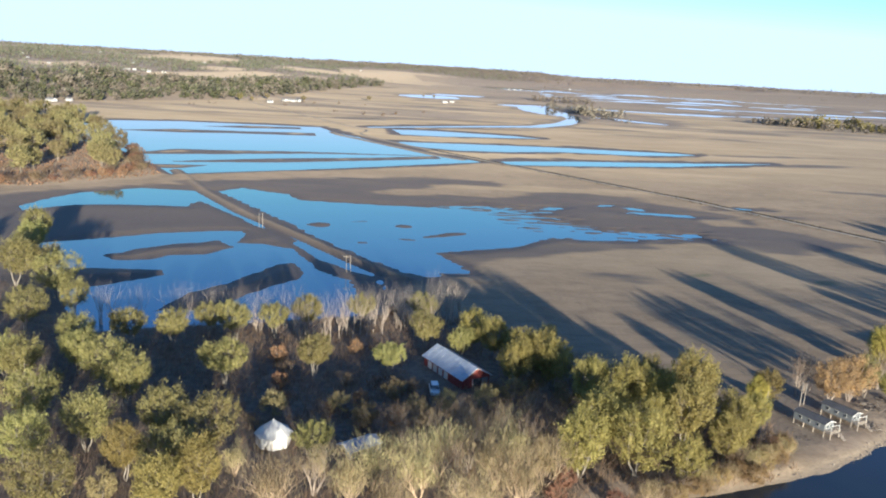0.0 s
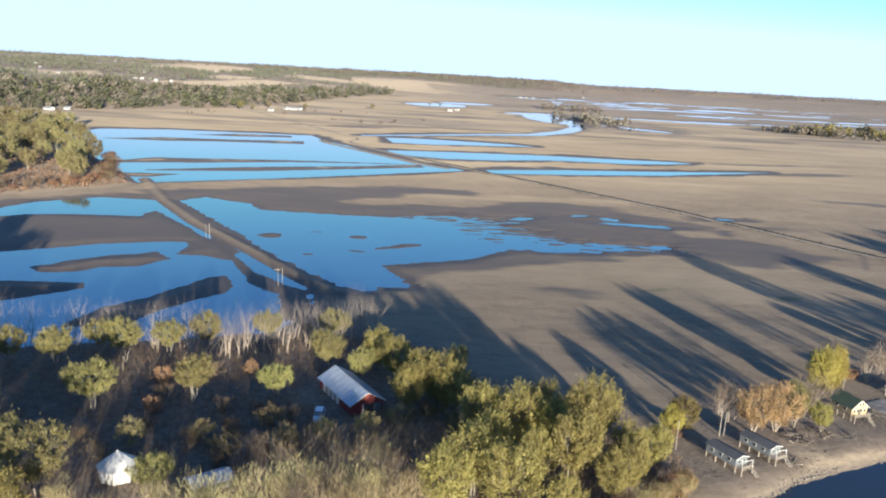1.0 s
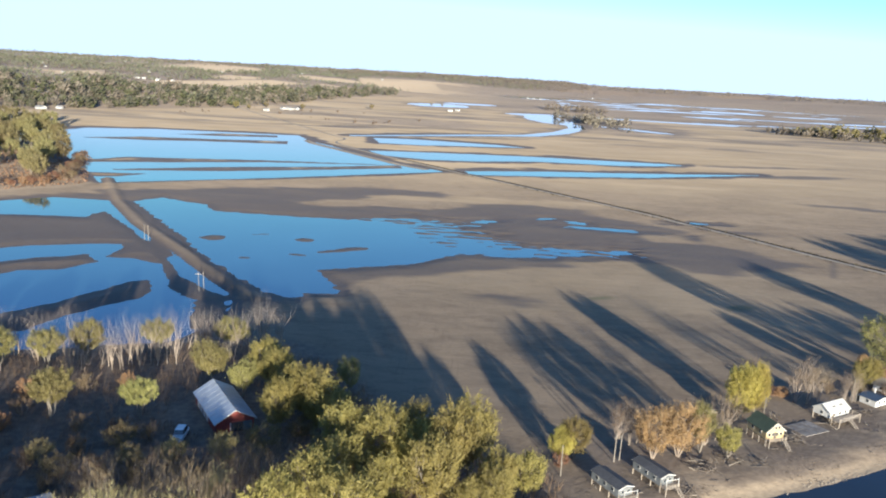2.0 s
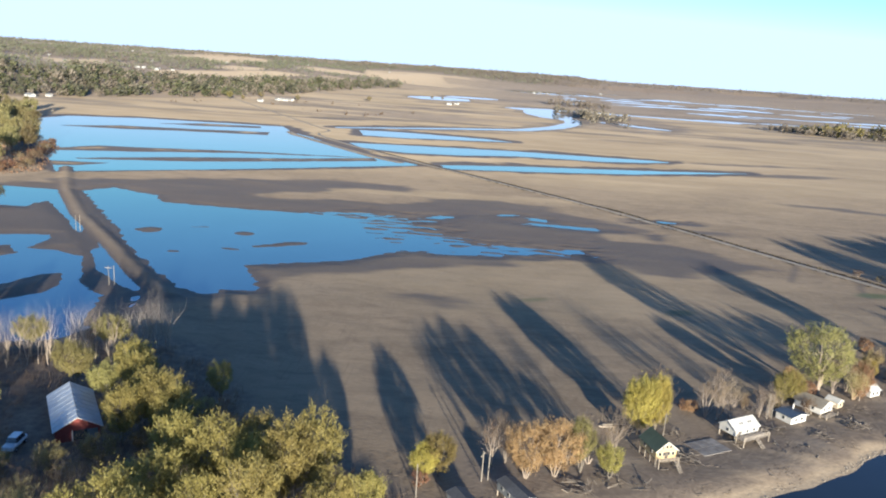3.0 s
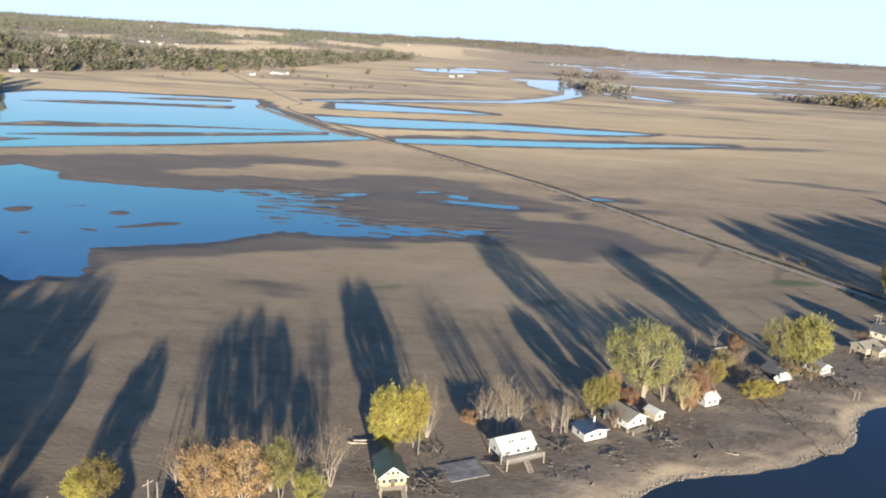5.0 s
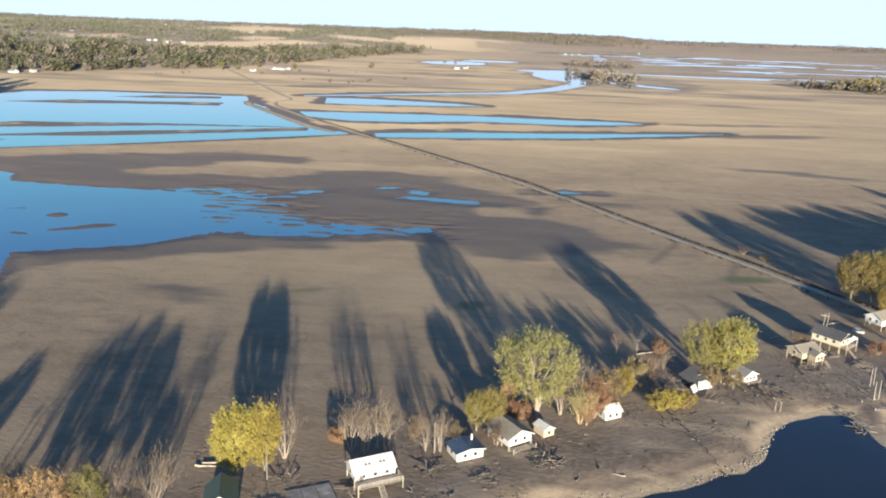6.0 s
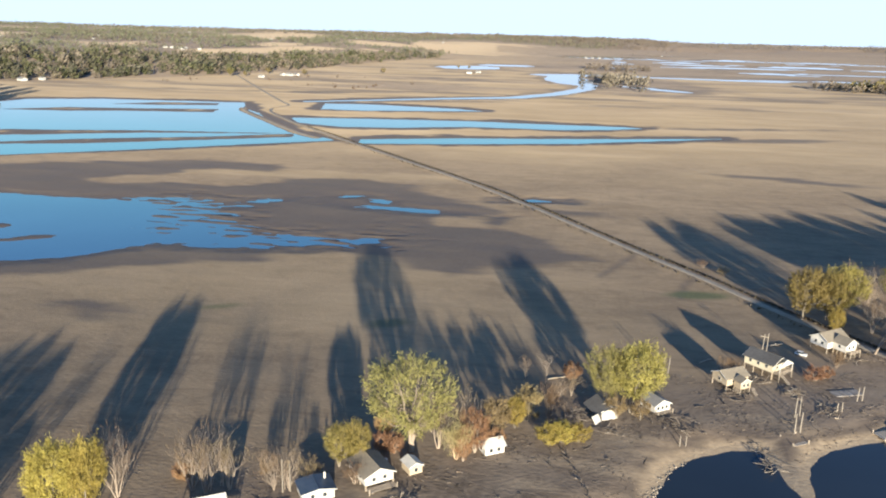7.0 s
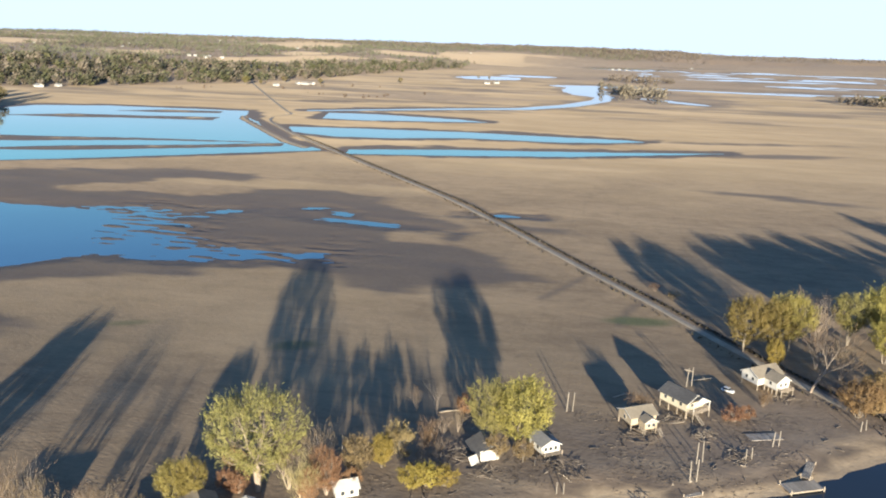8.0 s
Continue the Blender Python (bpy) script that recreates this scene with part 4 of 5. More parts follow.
stand("rust", 4, [(305.5, 337), (308.5, 339)], B, 1.3)
stand("brown", 5, [(314, 348)], B)
stand("green", 18, [(357, 404), (366, 400), (378, 402), (372, 396), (386, 408), (440, 484), (446, 450), (422, 421), (400, 412), (412, 418), (430, 440), (452, 470)], B)
stand("brown", 4, [(296, 431), (290, 440)], B)

# the flooded wood, filled in
fill = random.Random(9)
tries = 0
CLEAR = [(8, 223, 13), (5, 209, 9), (-33, 170, 9), (-14, 172, 7), (-24, 200, 6), (-45, 196, 6)]
while tries < 4000 and len(PLANTED) < 400:
    tries += 1
    x, y = fill.uniform(-260, 95), fill.uniform(112, 330)
    if float(inside(np.array([x]), np.array([y]), WOOD)[0]) < 3 or any(math.hypot(x - a, y - b) < r for a, b, r in CLEAR):
        continue
    if any(math.hypot(x - a, y - b) < (5.6 if x > -70 else 6.5) for a, b in PLANTED):
        continue
    key = fill.choice(("olive", "scrub", "rust", "bare", "tan", "brown", "scrub", "brown")) if x > -60 else fill.choice(("olive", "scrub", "scrub", "green", "scrub"))
    stand(key, dict(green=13, olive=13, bare=11, tan=9, brown=4, scrub=7, rust=3.5)[key], [(x, y)], G)

# the wood on the far side of the ponds
for k in range(60):
    u = k / 59
    x, y = float(np.interp(u, [0, 0.35, 0.6, 1], [-335, -262, -208, -268])) - fill.uniform(0, 10), float(np.interp(u, [0, 0.35, 0.6, 1], [478, 494, 558, 700])) + fill.uniform(0, 14)
    stand(fill.choice(("rust", "brown", "brown")), fill.uniform(4, 7), [(x, y)], "bushes at the edge of the wood beyond the ponds", 1.3)
HEDGE = [(-330, 480), (-262, 496), (-205, 560), (-270, 700), (-355, 835), (-460, 985), (-640, 1000), (-560, 640)]
count = 0
while count < 170:
    x, y = fill.uniform(-620, -200), fill.uniform(480, 990)
    if float(inside(np.array([x]), np.array([y]), HEDGE)[0]) < 2 or any(math.hypot(x - a, y - b) < 11 for a, b in PLANTED):
        continue
    key = fill.choice(("grove", "grove", "grove", "grove", "brown"))
    stand(key, dict(grove=19, brown=7)[key], [(x, y)], "trees of the wood beyond the ponds", 1.15)
    count += 1


def far_wood(name, label, spots, tall, seed, leaf, per=38):
    rng = random.Random(seed)
    s = Shape()
    for x, y, z in spots:
        t = tall * rng.uniform(0.55, 1.2) * (0.72 + 0.7 * abs(math.sin(x / 61 + math.sin(y / 83)) * math.cos(y / 47 + x / 140)))
        r = t * rng.uniform(0.3, 0.45)
        for k in range(per):
            a, b = rng.uniform(0, 6.28), rng.uniform(-1, 1)
            q = Vector((math.cos(a) * math.sqrt(1 - b * b) * r, math.sin(a) * math.sqrt(1 - b * b) * r, t * (0.55 + 0.42 * b)))
            s.chip(Vector((x, y, z)) + q * rng.uniform(0.6, 1.05), t * 0.13, rng)
    ob = mesh_object(name, s.v, s.f, leaf)
    return tagged(ob, label, "woods", kind="stuff")


def scatter(n, seed, x0, x1, y0, y1, keep):
    rng = np.random.RandomState(seed)
    x, y = rng.uniform(x0, x1, n * 6), rng.uniform(y0, y1, n * 6)
    ok = keep(x, y)
    x, y = x[ok][:n], y[ok][:n]
    h, _ = land(x, y)
    return [(a, b, c) for a, b, c in zip(x, y, h) if c > 0.05]


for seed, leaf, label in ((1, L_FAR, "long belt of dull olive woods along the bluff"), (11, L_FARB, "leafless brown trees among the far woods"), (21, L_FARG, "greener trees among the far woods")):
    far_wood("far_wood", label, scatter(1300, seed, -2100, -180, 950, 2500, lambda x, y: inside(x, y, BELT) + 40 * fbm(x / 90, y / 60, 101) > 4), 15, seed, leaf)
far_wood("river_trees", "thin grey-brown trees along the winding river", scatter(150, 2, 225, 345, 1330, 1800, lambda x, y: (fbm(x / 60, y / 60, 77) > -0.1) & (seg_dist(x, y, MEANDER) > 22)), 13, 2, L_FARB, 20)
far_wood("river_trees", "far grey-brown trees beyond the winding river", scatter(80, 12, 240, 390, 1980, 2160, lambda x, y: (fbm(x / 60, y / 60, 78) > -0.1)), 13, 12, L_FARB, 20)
far_wood("east_thicket", "olive thicket on the open bottom land", scatter(110, 3, 600, 1100, 1380, 1760, lambda x, y: blob(x, y, 880, 1570, 250, 80, -14) + 30 * fbm(x / 40, y / 40, 15) > 0), 17, 3, L_OLIVE, 40)
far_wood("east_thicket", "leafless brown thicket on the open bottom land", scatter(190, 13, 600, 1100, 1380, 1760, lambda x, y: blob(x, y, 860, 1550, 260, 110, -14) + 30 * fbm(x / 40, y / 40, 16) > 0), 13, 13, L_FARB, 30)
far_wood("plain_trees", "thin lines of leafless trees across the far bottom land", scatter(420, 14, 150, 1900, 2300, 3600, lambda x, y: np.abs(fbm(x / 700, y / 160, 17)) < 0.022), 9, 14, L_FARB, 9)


def open_field(x, y):
    return np.maximum(np.max([inside(x, y, f) for f in FIELDS], axis=0), 60 * (fbm(x / 420 + 7, y / 150, 51, 3) - 0.24))


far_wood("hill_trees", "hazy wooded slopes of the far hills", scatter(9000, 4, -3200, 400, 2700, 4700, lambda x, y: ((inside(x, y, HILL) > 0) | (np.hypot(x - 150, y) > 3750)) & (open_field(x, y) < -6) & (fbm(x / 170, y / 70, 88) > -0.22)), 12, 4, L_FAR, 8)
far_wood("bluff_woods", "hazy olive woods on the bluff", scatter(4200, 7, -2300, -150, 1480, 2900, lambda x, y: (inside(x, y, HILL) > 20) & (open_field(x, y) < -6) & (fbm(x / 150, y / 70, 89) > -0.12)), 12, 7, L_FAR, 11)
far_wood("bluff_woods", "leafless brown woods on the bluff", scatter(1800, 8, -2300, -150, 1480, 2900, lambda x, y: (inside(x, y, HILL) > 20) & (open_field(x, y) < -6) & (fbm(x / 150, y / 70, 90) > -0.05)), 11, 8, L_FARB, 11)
# pale grey-brown leaf instead of green, a lightened colour standing for haze
far_wood("ridge_woods", "unbroken woods on the horizon ridge, leaf colour lightened for haze", scatter(3800, 15, -700, 800, 3750, 4700, lambda x, y: (x - 0.12 * y < 120) & (np.hypot(x - 150, y) > 3900 - 0.2 * x)), 12, 15, L_FARB, 9)
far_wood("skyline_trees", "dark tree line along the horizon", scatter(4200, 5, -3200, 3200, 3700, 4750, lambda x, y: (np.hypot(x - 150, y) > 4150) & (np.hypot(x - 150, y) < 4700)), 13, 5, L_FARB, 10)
far_wood("field_bushes", "low bushes along the field edges", scatter(40, 6, -420, 0, 1250, 1500, lambda x, y: fbm(x / 50, y / 50, 99) > 0.25), 5, 6, L_BROWN, 20)

# ---- road, weeds and undergrowth ----


def along(pts, gap):
    """Points every so many metres along a line, with the way across it."""
    out = []
    for (x0, y0), (x1, y1) in zip(pts[:-1], pts[1:]):
        l = math.hypot(x1 - x0, y1 - y0)
        for k in range(max(1, int(l / gap))):
            u = k * gap / l
            out.append((x0 + u * (x1 - x0), y0 + u * (y1 - y0), (y1 - y0) / l, -(x1 - x0) / l))
    return out


def smooth_line(pts, rounds=3):
    for _ in range(rounds):
        mid = [q for a, b in zip(pts[:-1], pts[1:]) for q in ((0.75 * a[0] + 0.25 * b[0], 0.75 * a[1] + 0.25 * b[1]), (0.25 * a[0] + 0.75 * b[0], 0.25 * a[1] + 0.75 * b[1]))]
        pts = [pts[0]] + mid + [pts[-1]]
    return pts


def ribbon(name, line, half, label):
    rows = along(smooth_line(line), 5.0)
    cx, cy, ax, ay = (np.array(v) for v in zip(*rows))
    z = np.max([land(cx + s * ax, cy + s * ay)[0] for s in (-half, 0, half)], axis=0) + 0.12
    z = np.convolve(np.pad(z, 4, mode="edge"), np.ones(9) / 9, mode="valid") + 0.06
    v, f = [], []
    for k in range(len(rows)):
        for off, dz in ((-half - 0.9, -0.9), (-half, 0.0), (-half * 0.5, -0.04), (0.0, 0.05), (half * 0.5, -0.04), (half, 0.0), (half + 0.9, -0.9)):
            v.append((cx[k] + off * ax[k], cy[k] + off * ay[k], z[k] + dz))
        if k:
            for c in range(6):
                a = 7 * k + c
                f.append((a - 7, a - 6, a + 1, a))
    ob = mesh_object(name, v, f, M_GRAVEL, smooth=True)
    return tagged(ob, label, "road", kind="structure")


ribbon("road", ROAD[4:], 1.15, "narrow pale gravel farm road on a low bank")
ribbon("road_north", ROAD[:5], 1.3, "narrow farm track across the straw fields")
ribbon("road_bank", TRACK_2, 1.2, "pale track on the bank of a flooded field")


def tufts(name, label, spots, leaf, size, seed, lift=0.4, stalks=0):
    rng = random.Random(seed)
    s = Shape()
    xy = np.array(spots)
    z = land(xy[:, 0], xy[:, 1])[0]
    for (x, y), h in zip(spots, z):
        if h < 0.05:
            continue
        for k in range(stalks):
            up = Vector((rng.gauss(0, 0.45), rng.gauss(0, 0.45), 1)).normalized()
            tall = size * rng.uniform(0.8, 2.6)
            s.blade(Vector((x + rng.gauss(0, 0.5), y + rng.gauss(0, 0.5), h + 0.45 * tall)), up, up.orthogonal(), tall, 0.05)
        if not stalks:
            s.leaf(Vector((x, y, h + size * lift * rng.uniform(0.2, 1.8))), size * rng.uniform(0.5, 1.3), rng)
    return tagged(mesh_object(name, s.v, s.f, leaf), label, "undergrowth", kind="stuff")


weed = random.Random(31)
spots = []
for x, y, ax, ay in along(smooth_line(ROAD[4:]), 0.11):
    if weed.random() < 0.8:
        d = -4.0 + weed.gauss(0, 0.45)
        spots.append((x + d * ax, y + d * ay))
    if weed.random() < 0.06:
        d = 3.6 + weed.gauss(0, 0.4)
        spots.append((x + d * ax, y + d * ay))
tufts("roadside_weeds", "dark dead weeds along the ditch of the farm road", spots, L_WEED, 0.6, 32)
spots = []
while len(spots) < 46000:
    x, y = weed.uniform(-260, 100), weed.uniform(100, 330)
    spots.append((x, y))
xy = np.array(spots)
dense = inside(xy[:, 0], xy[:, 1], WOOD) + 6 * fbm(xy[:, 0] / 12, xy[:, 1] / 12, 93) + 14 * fbm(xy[:, 0] / 30, xy[:, 1] / 30, 95)
spots = [p for p, ok in zip(spots, dense > 4) if ok and math.hypot(p[0] - 10, p[1] - 222) > 14]
tufts("wood_undergrowth", "brown dead brush over the floor of the wood", spots, L_UNDER, 1.0, 33, 1.0, 3)
spots = [(weed.uniform(-345, -195), weed.uniform(472, 720)) for k in range(9000)]
xy = np.array(spots)
spots = [p for p, ok in zip(spots, inside(xy[:, 0], xy[:, 1], HEDGE) > -9) if ok]
tufts("bank_undergrowth", "rusty dead brush under the trees beyond the ponds", spots, L_RUST, 0.8, 34, 0.9)

# ---- buildings ----


SIZE = 0.82


def prism(w, l, base, wall, rise):
    """Walls with gable ends: width across x, length along y."""
    bm = bmesh.new()
    a, b, z0, z1, z2 = w / 2, l / 2, base, base + wall, base + wall + rise
    ends = []
    for y in (-b, b):
        ends.append([bm.verts.new(p) for p in ((-a, y, z0), (a, y, z0), (a, y, z1), (0, y, z2), (-a, y, z1))])
    bm.faces.new(ends[0])
    bm.faces.new(ends[1][::-1])
    for k in range(5):
        n = (k + 1) % 5
        bm.faces.new((ends[0][n], ends[0][k], ends[1][k], ends[1][n]))
    bmesh.ops.recalc_face_normals(bm, faces=bm.faces)
    return bm


def window(house, x, y, z, rz, w=0.9, h=1.0, trim=None):
    f = part("window", box(w + 0.16, 0.08, h + 0.16, x, y, z, rz, 0.02), trim or M_WHITE, house)
    part("pane", box(w, 0.11, h, x, y, z, rz), M_GLASS, f, "dark window glass")
    return f


def roof_slabs(house, w, l, z1, rise, over, thick, material, name="roof"):
    run = w / 2 + over
    slope = math.atan2(rise, w / 2)
    long = run / math.cos(slope)
    for s in (-1, 1):
        m = pose(0, 0, z1 + rise, 0, math.degrees(slope) * s, 0) @ pose(s * long / 2, 0, thick / 2 + 0.01)
        bm = box(long, l + 2 * over, thick, bevel=0.02)
        bmesh.ops.transform(bm, matrix=m, verts=bm.verts)
        part(name, bm, material, house)
        for e in (-1, 1):
            bm = box(long, 0.06, 0.22, 0, e * (l / 2 + over + 0.02), -0.06)
            bmesh.ops.transform(bm, matrix=m, verts=bm.verts)
            part("bargeboard", bm, M_WHITE, house, "white painted bargeboard")
    part("ridge_cap", rod(0.09, 0.09, (0, -l / 2 - over, z1 + rise + thick), (0, l / 2 + over, z1 + rise + thick), 6), material, house)


def stilts(house, w, l, base, nx=2, ny=4, x0=0.0, y0=0.0):
    for i in range(nx):
        for j in range(ny):
            x, y = x0 + (i / (nx - 1) - 0.5) * (w - 0.3), y0 + (j / (ny - 1) - 0.5) * (l - 0.3)
            part("stilt", box(0.24, 0.24, base + 0.9, x, y, base / 2 - 0.45, 0, 0.02), M_WOOD, house)
    for i in range(nx):
        x = x0 + (i / (nx - 1) - 0.5) * (w - 0.3)
        part("floor_beam", box(0.14, l, 0.28, x, y0, base - 0.16), M_DWOOD, house)


def deck(house, w, d, z, y0, x0=0.0, rail=True):
    n = max(4, int(d / 0.3))
    for k in range(n):
        part("deck_board", box(w, d / n - 0.03, 0.06, x0, y0 + (k + 0.5) * d / n - d / 2, z), M_WOOD, house)
    for sx in (-1, 1):
        for sy in (-1, 1):
            part("deck_post", box(0.16, 0.16, z + 1.0 + 0.8, x0 + sx * (w / 2 - 0.1), y0 + sy * (d / 2 - 0.1), z / 2 + 0.1), M_WOOD, house)
    if rail:
        for zz in (z + 0.95, z + 0.5):
            part("rail", box(w, 0.08, 0.1, x0, y0 - d / 2 + 0.1, zz), M_WOOD, house)
            for sx in (-1, 1):
                part("rail", box(0.08, d - 0.1, 0.1, x0 + sx * (w / 2 - 0.1), y0, zz), M_WOOD, house)
        for k in range(int(w / 0.9)):
            part("baluster", box(0.06, 0.06, 0.9, x0 - w / 2 + 0.5 + k * 0.9, y0 - d / 2 + 0.1, z + 0.5), M_WOOD, house)


def stairs(house, x, y, z, run_y=-1):
    n = max(3, int(z / 0.2))
    for k in range(n):
        part("step", box(1.1, 0.28, 0.05, x, y + run_y * 0.27 * (n - k), 0.1 + (k + 0.5) * z / n), M_WOOD, house)
    for s in (-0.55, 0.55):
        part("stringer", rod(0.07, 0.07, (x + s, y, z), (x + s, y + run_y * 0.27 * n, 0.1), 4), M_WOOD, house)


def cabin(label, x, y, rz, w, l, base, wall, rise, wall_m, roof_m, over=0.45, name="cabin", wins=2, side=2, thick=0.14, front_gable=None, legs=True):
    z = max(height(x, y), 0.3)
    h = thing(name, label, "cabin", x, y, z, rz, "cabins along the river bank")
    h.scale = (SIZE, SIZE, SIZE)
    part("wall", prism(w, l, base, wall, rise - 0.02), wall_m, h)
    roof_slabs(h, w, l, base + wall, rise, over, thick, roof_m)
    if base > 0.6 and legs:
        stilts(h, w, l, base)
    for k in range(wins):
        window(h, (k - (wins - 1) / 2) * w / (wins + 0.6), -l / 2 - 0.02, base + wall * 0.55, 0)
    for k in range(side):
        for s in (-1, 1):
            window(h, s * (w / 2 + 0.02), (k - (side - 1) / 2) * l / (side + 0.5), base + wall * 0.58, 90)
    return h


c = cabin("cream cabin on stilts with a green tin roof", 150.5, 228, 20, 6.6, 9, 2.4, 2.6, 2.6, M_CREAM, M_GREENR, wins=4)
for k in (-1, 0, 1):
    window(c, k * 1.2, -4.53, 6.0, 0, 0.7, 0.9)
deck(c, 6.4, 1.6, 2.3, -5.4)
stairs(c, 2.4, -6.2, 2.3)
part("door", box(0.95, 0.09, 2.0, 0.0, -4.54, 3.45), M_DWOOD, c)

c = cabin("white cabin with a low white tin roof and railed deck", 174.8, 245.2, -57, 6.4, 10.5, 1.9, 2.0, 2.0, M_WHITE, M_WTIN, over=0.35, wins=1, side=3)
for y in (-1.9, -1.0, 1.9, 2.8):
    f = part("roof_light", box(0.62, 0.6, 0.12, 1.6, y, 5.04, 0, 0.02, 0, 32), M_TANR, c)
    part("pane", box(0.44, 0.42, 0.14, 1.6, y, 5.05, 0, 0, 0, 32), M_GLASS, f, "dark roof-light glass")
part("gutter", rod(0.07, 0.07, (3.6, -5.4, 3.66), (3.6, 5.4, 3.66), 6), M_WHITE, c)
part("door", box(0.1, 0.95, 1.95, 3.24, -3.6, 2.9, 0, 0.02), M_DWOOD, c)
d = thing("timber_deck", "railed timber deck on posts before a white cabin", "deck", 177.3, 241.4, max(height(177, 241), 0.3), 33)
deck(d, 9.5, 2.6, 1.7, 0)
stairs(d, 0, -1.4, 1.7)

c = cabin("white cabin with a flat dark blue roof", 192.6, 257.6, 33, 7.6, 6, 0.25, 2.5, 0.7, M_WHITE, M_BLUER, over=0.5, wins=2, side=1)
part("chimney", rod(0.28, 0.25, (2.6, 1.5, 2.8), (2.6, 1.5, 4.8), 8), M_WHITE, c, "white round flue")

c = cabin("white gabled cabin with a long grey shingle roof", 201.6, 265.8, 40, 7.6, 9.5, 1.2, 2.4, 1.7, M_WHITE, M_TANR, over=0.6, wins=2, side=2)
deck(c, 7.6, 2.2, 0.6, -6.0, rail=False)
part("tank", rod(0.6, 0.6, (4.6, 1.5, 0), (4.6, 1.5, 3.2), 10), M_WHITE, c, "upright white tank")
c = cabin("small tan shed with a pale roof", 209.2, 270, 40, 3.6, 4.4, 0.3, 2.2, 0.9, M_TANW, M_WTIN, name="garden_shed", wins=1, side=0, over=0.3)
c = cabin("low white shed with a pale grey roof", 224.4, 281.6, -57, 4.4, 5.6, 0.2, 2.2, 1.3, M_WHITE, M_WTIN, name="boat_shed", wins=1, side=2, over=0.4)
c = cabin("white gabled cabin with a grey roof", 261.4, 310.8, 36, 5.6, 6.6, 0.3, 2.4, 1.4, M_WHITE, M_SHING, wins=3, side=2)
part("roof_patch", box(2.6, 3.2, 0.06, 1.7, 1.4, 3.95, 0, 0, 0, 24), M_DARK, c, "dark patch of roof")
deck(c, 5.6, 1.4, 0.5, -4.3, rail=False)

c = cabin("tan cabin on stilts with a broad tan roof", 282, 329, -57, 6.6, 8.6, 1.9, 2.3, 1.5, M_TANW, M_TANR, wins=1, side=2)
wing = cabin("pale tan front porch on stilts of a tan cabin", 284.4, 325.3, 33, 4.0, 3.0, 1.8, 2.2, 1.1, M_TANW, M_TANR, name="porch", wins=2, side=0, over=0.3)
stairs(wing, 2.6, -1.5, 1.8)

c = cabin("cream cabin on tall stilts with a dark roof and white gable", 293.0, 340.3, 45, 7.6, 10.5, 2.4, 2.7, 1.9, M_PALEW, M_DARK, over=0.6, wins=2, side=3)
deck(c, 7.4, 2.6, 2.3, -6.5)
part("porch_gable", prism(7.5, 0.3, 5.0, 0.15, 1.85), M_WHITE, c, "white open gable of the porch").location = (0, -7.6, 0)
for s in (-1, 1):
    part("porch_post", box(0.2, 0.2, 2.7, s * 3.5, -7.6, 3.7), M_WHITE, c, "white porch post")
stairs(c, -2.5, -7.8, 2.3)

c = cabin("white house with a tan-grey roof and crossing gables", 315.5, 362.5, -52, 7.0, 10.5, 2.0, 2.7, 2.0, M_WHITE, M_TANR, over=0.5, wins=2, side=2)
wing = cabin("white gabled wing on stilts of a larger white house", 318.8, 358.6, 38, 5.6, 5.0, 2.0, 2.7, 1.8, M_WHITE, M_TANR, name="house_wing", wins=2, side=1)
deck(wing, 5.4, 2.0, 1.9, -3.5)

for x, y, t in ((105.6, 195.0, "grey trailer cabin on posts with a dark flat roof"), (116.0, 201.4, "grey trailer cabin on posts beside another one")):
    c = cabin(t, x, y, 31, 4.8, 11, 1.9, 2.4, 0.7, M_GREYW, M_DARK, over=0.35, wins=2, side=3)
    deck(c, 4.8, 2.4, 1.8, -6.7)
    stairs(c, 1.6, -7.9, 1.8)
    for s in (-1, 1):
        part("porch_post", box(0.14, 0.14, 2.6, s * 2.2, -7.6, 3.1), M_WHITE, c, "white porch post")
    part("porch_rail", box(4.6, 0.1, 0.16, 0, -7.6, 4.3, 0, 0, 0, 6), M_WHITE, c, "white bent porch beam")

# collapsed cabin under the tree
w = thing("collapsed_cabin", "collapsed white cabin with a tipped roof under a tree", "cabin", 248.3, 304.5, max(height(248, 304), 0.3), 30, "cabins along the river bank")
part("wall", box(4.2, 0.2, 2.3, 0.6, -2.8, 1.0, 0, 0.02, -14), M_WHITE, w)
part("wall", box(2.4, 0.2, 2.0, -3.2, -3.4, 0.8, 24, 0.02, -35), M_WHITE, w)
part("wall", box(0.2, 5.0, 2.2, 2.7, 0, 1.0, 0, 0.02, 0, 8), M_WHITE, w)
part("roof", box(4.2, 6.4, 0.14, -0.9, 0.4, 2.3, 0, 0.02, 6, -28), M_DARK, w)
part("roof", box(2.8, 6.0, 0.14, 2.0, 0.2, 2.5, 0, 0.02, -4, 22), M_SHING, w)
part("rafter", rod(0.08, 0.08, (-2.5, 3, 0.4), (1.0, -1.5, 3.6), 5), M_WOOD, w)

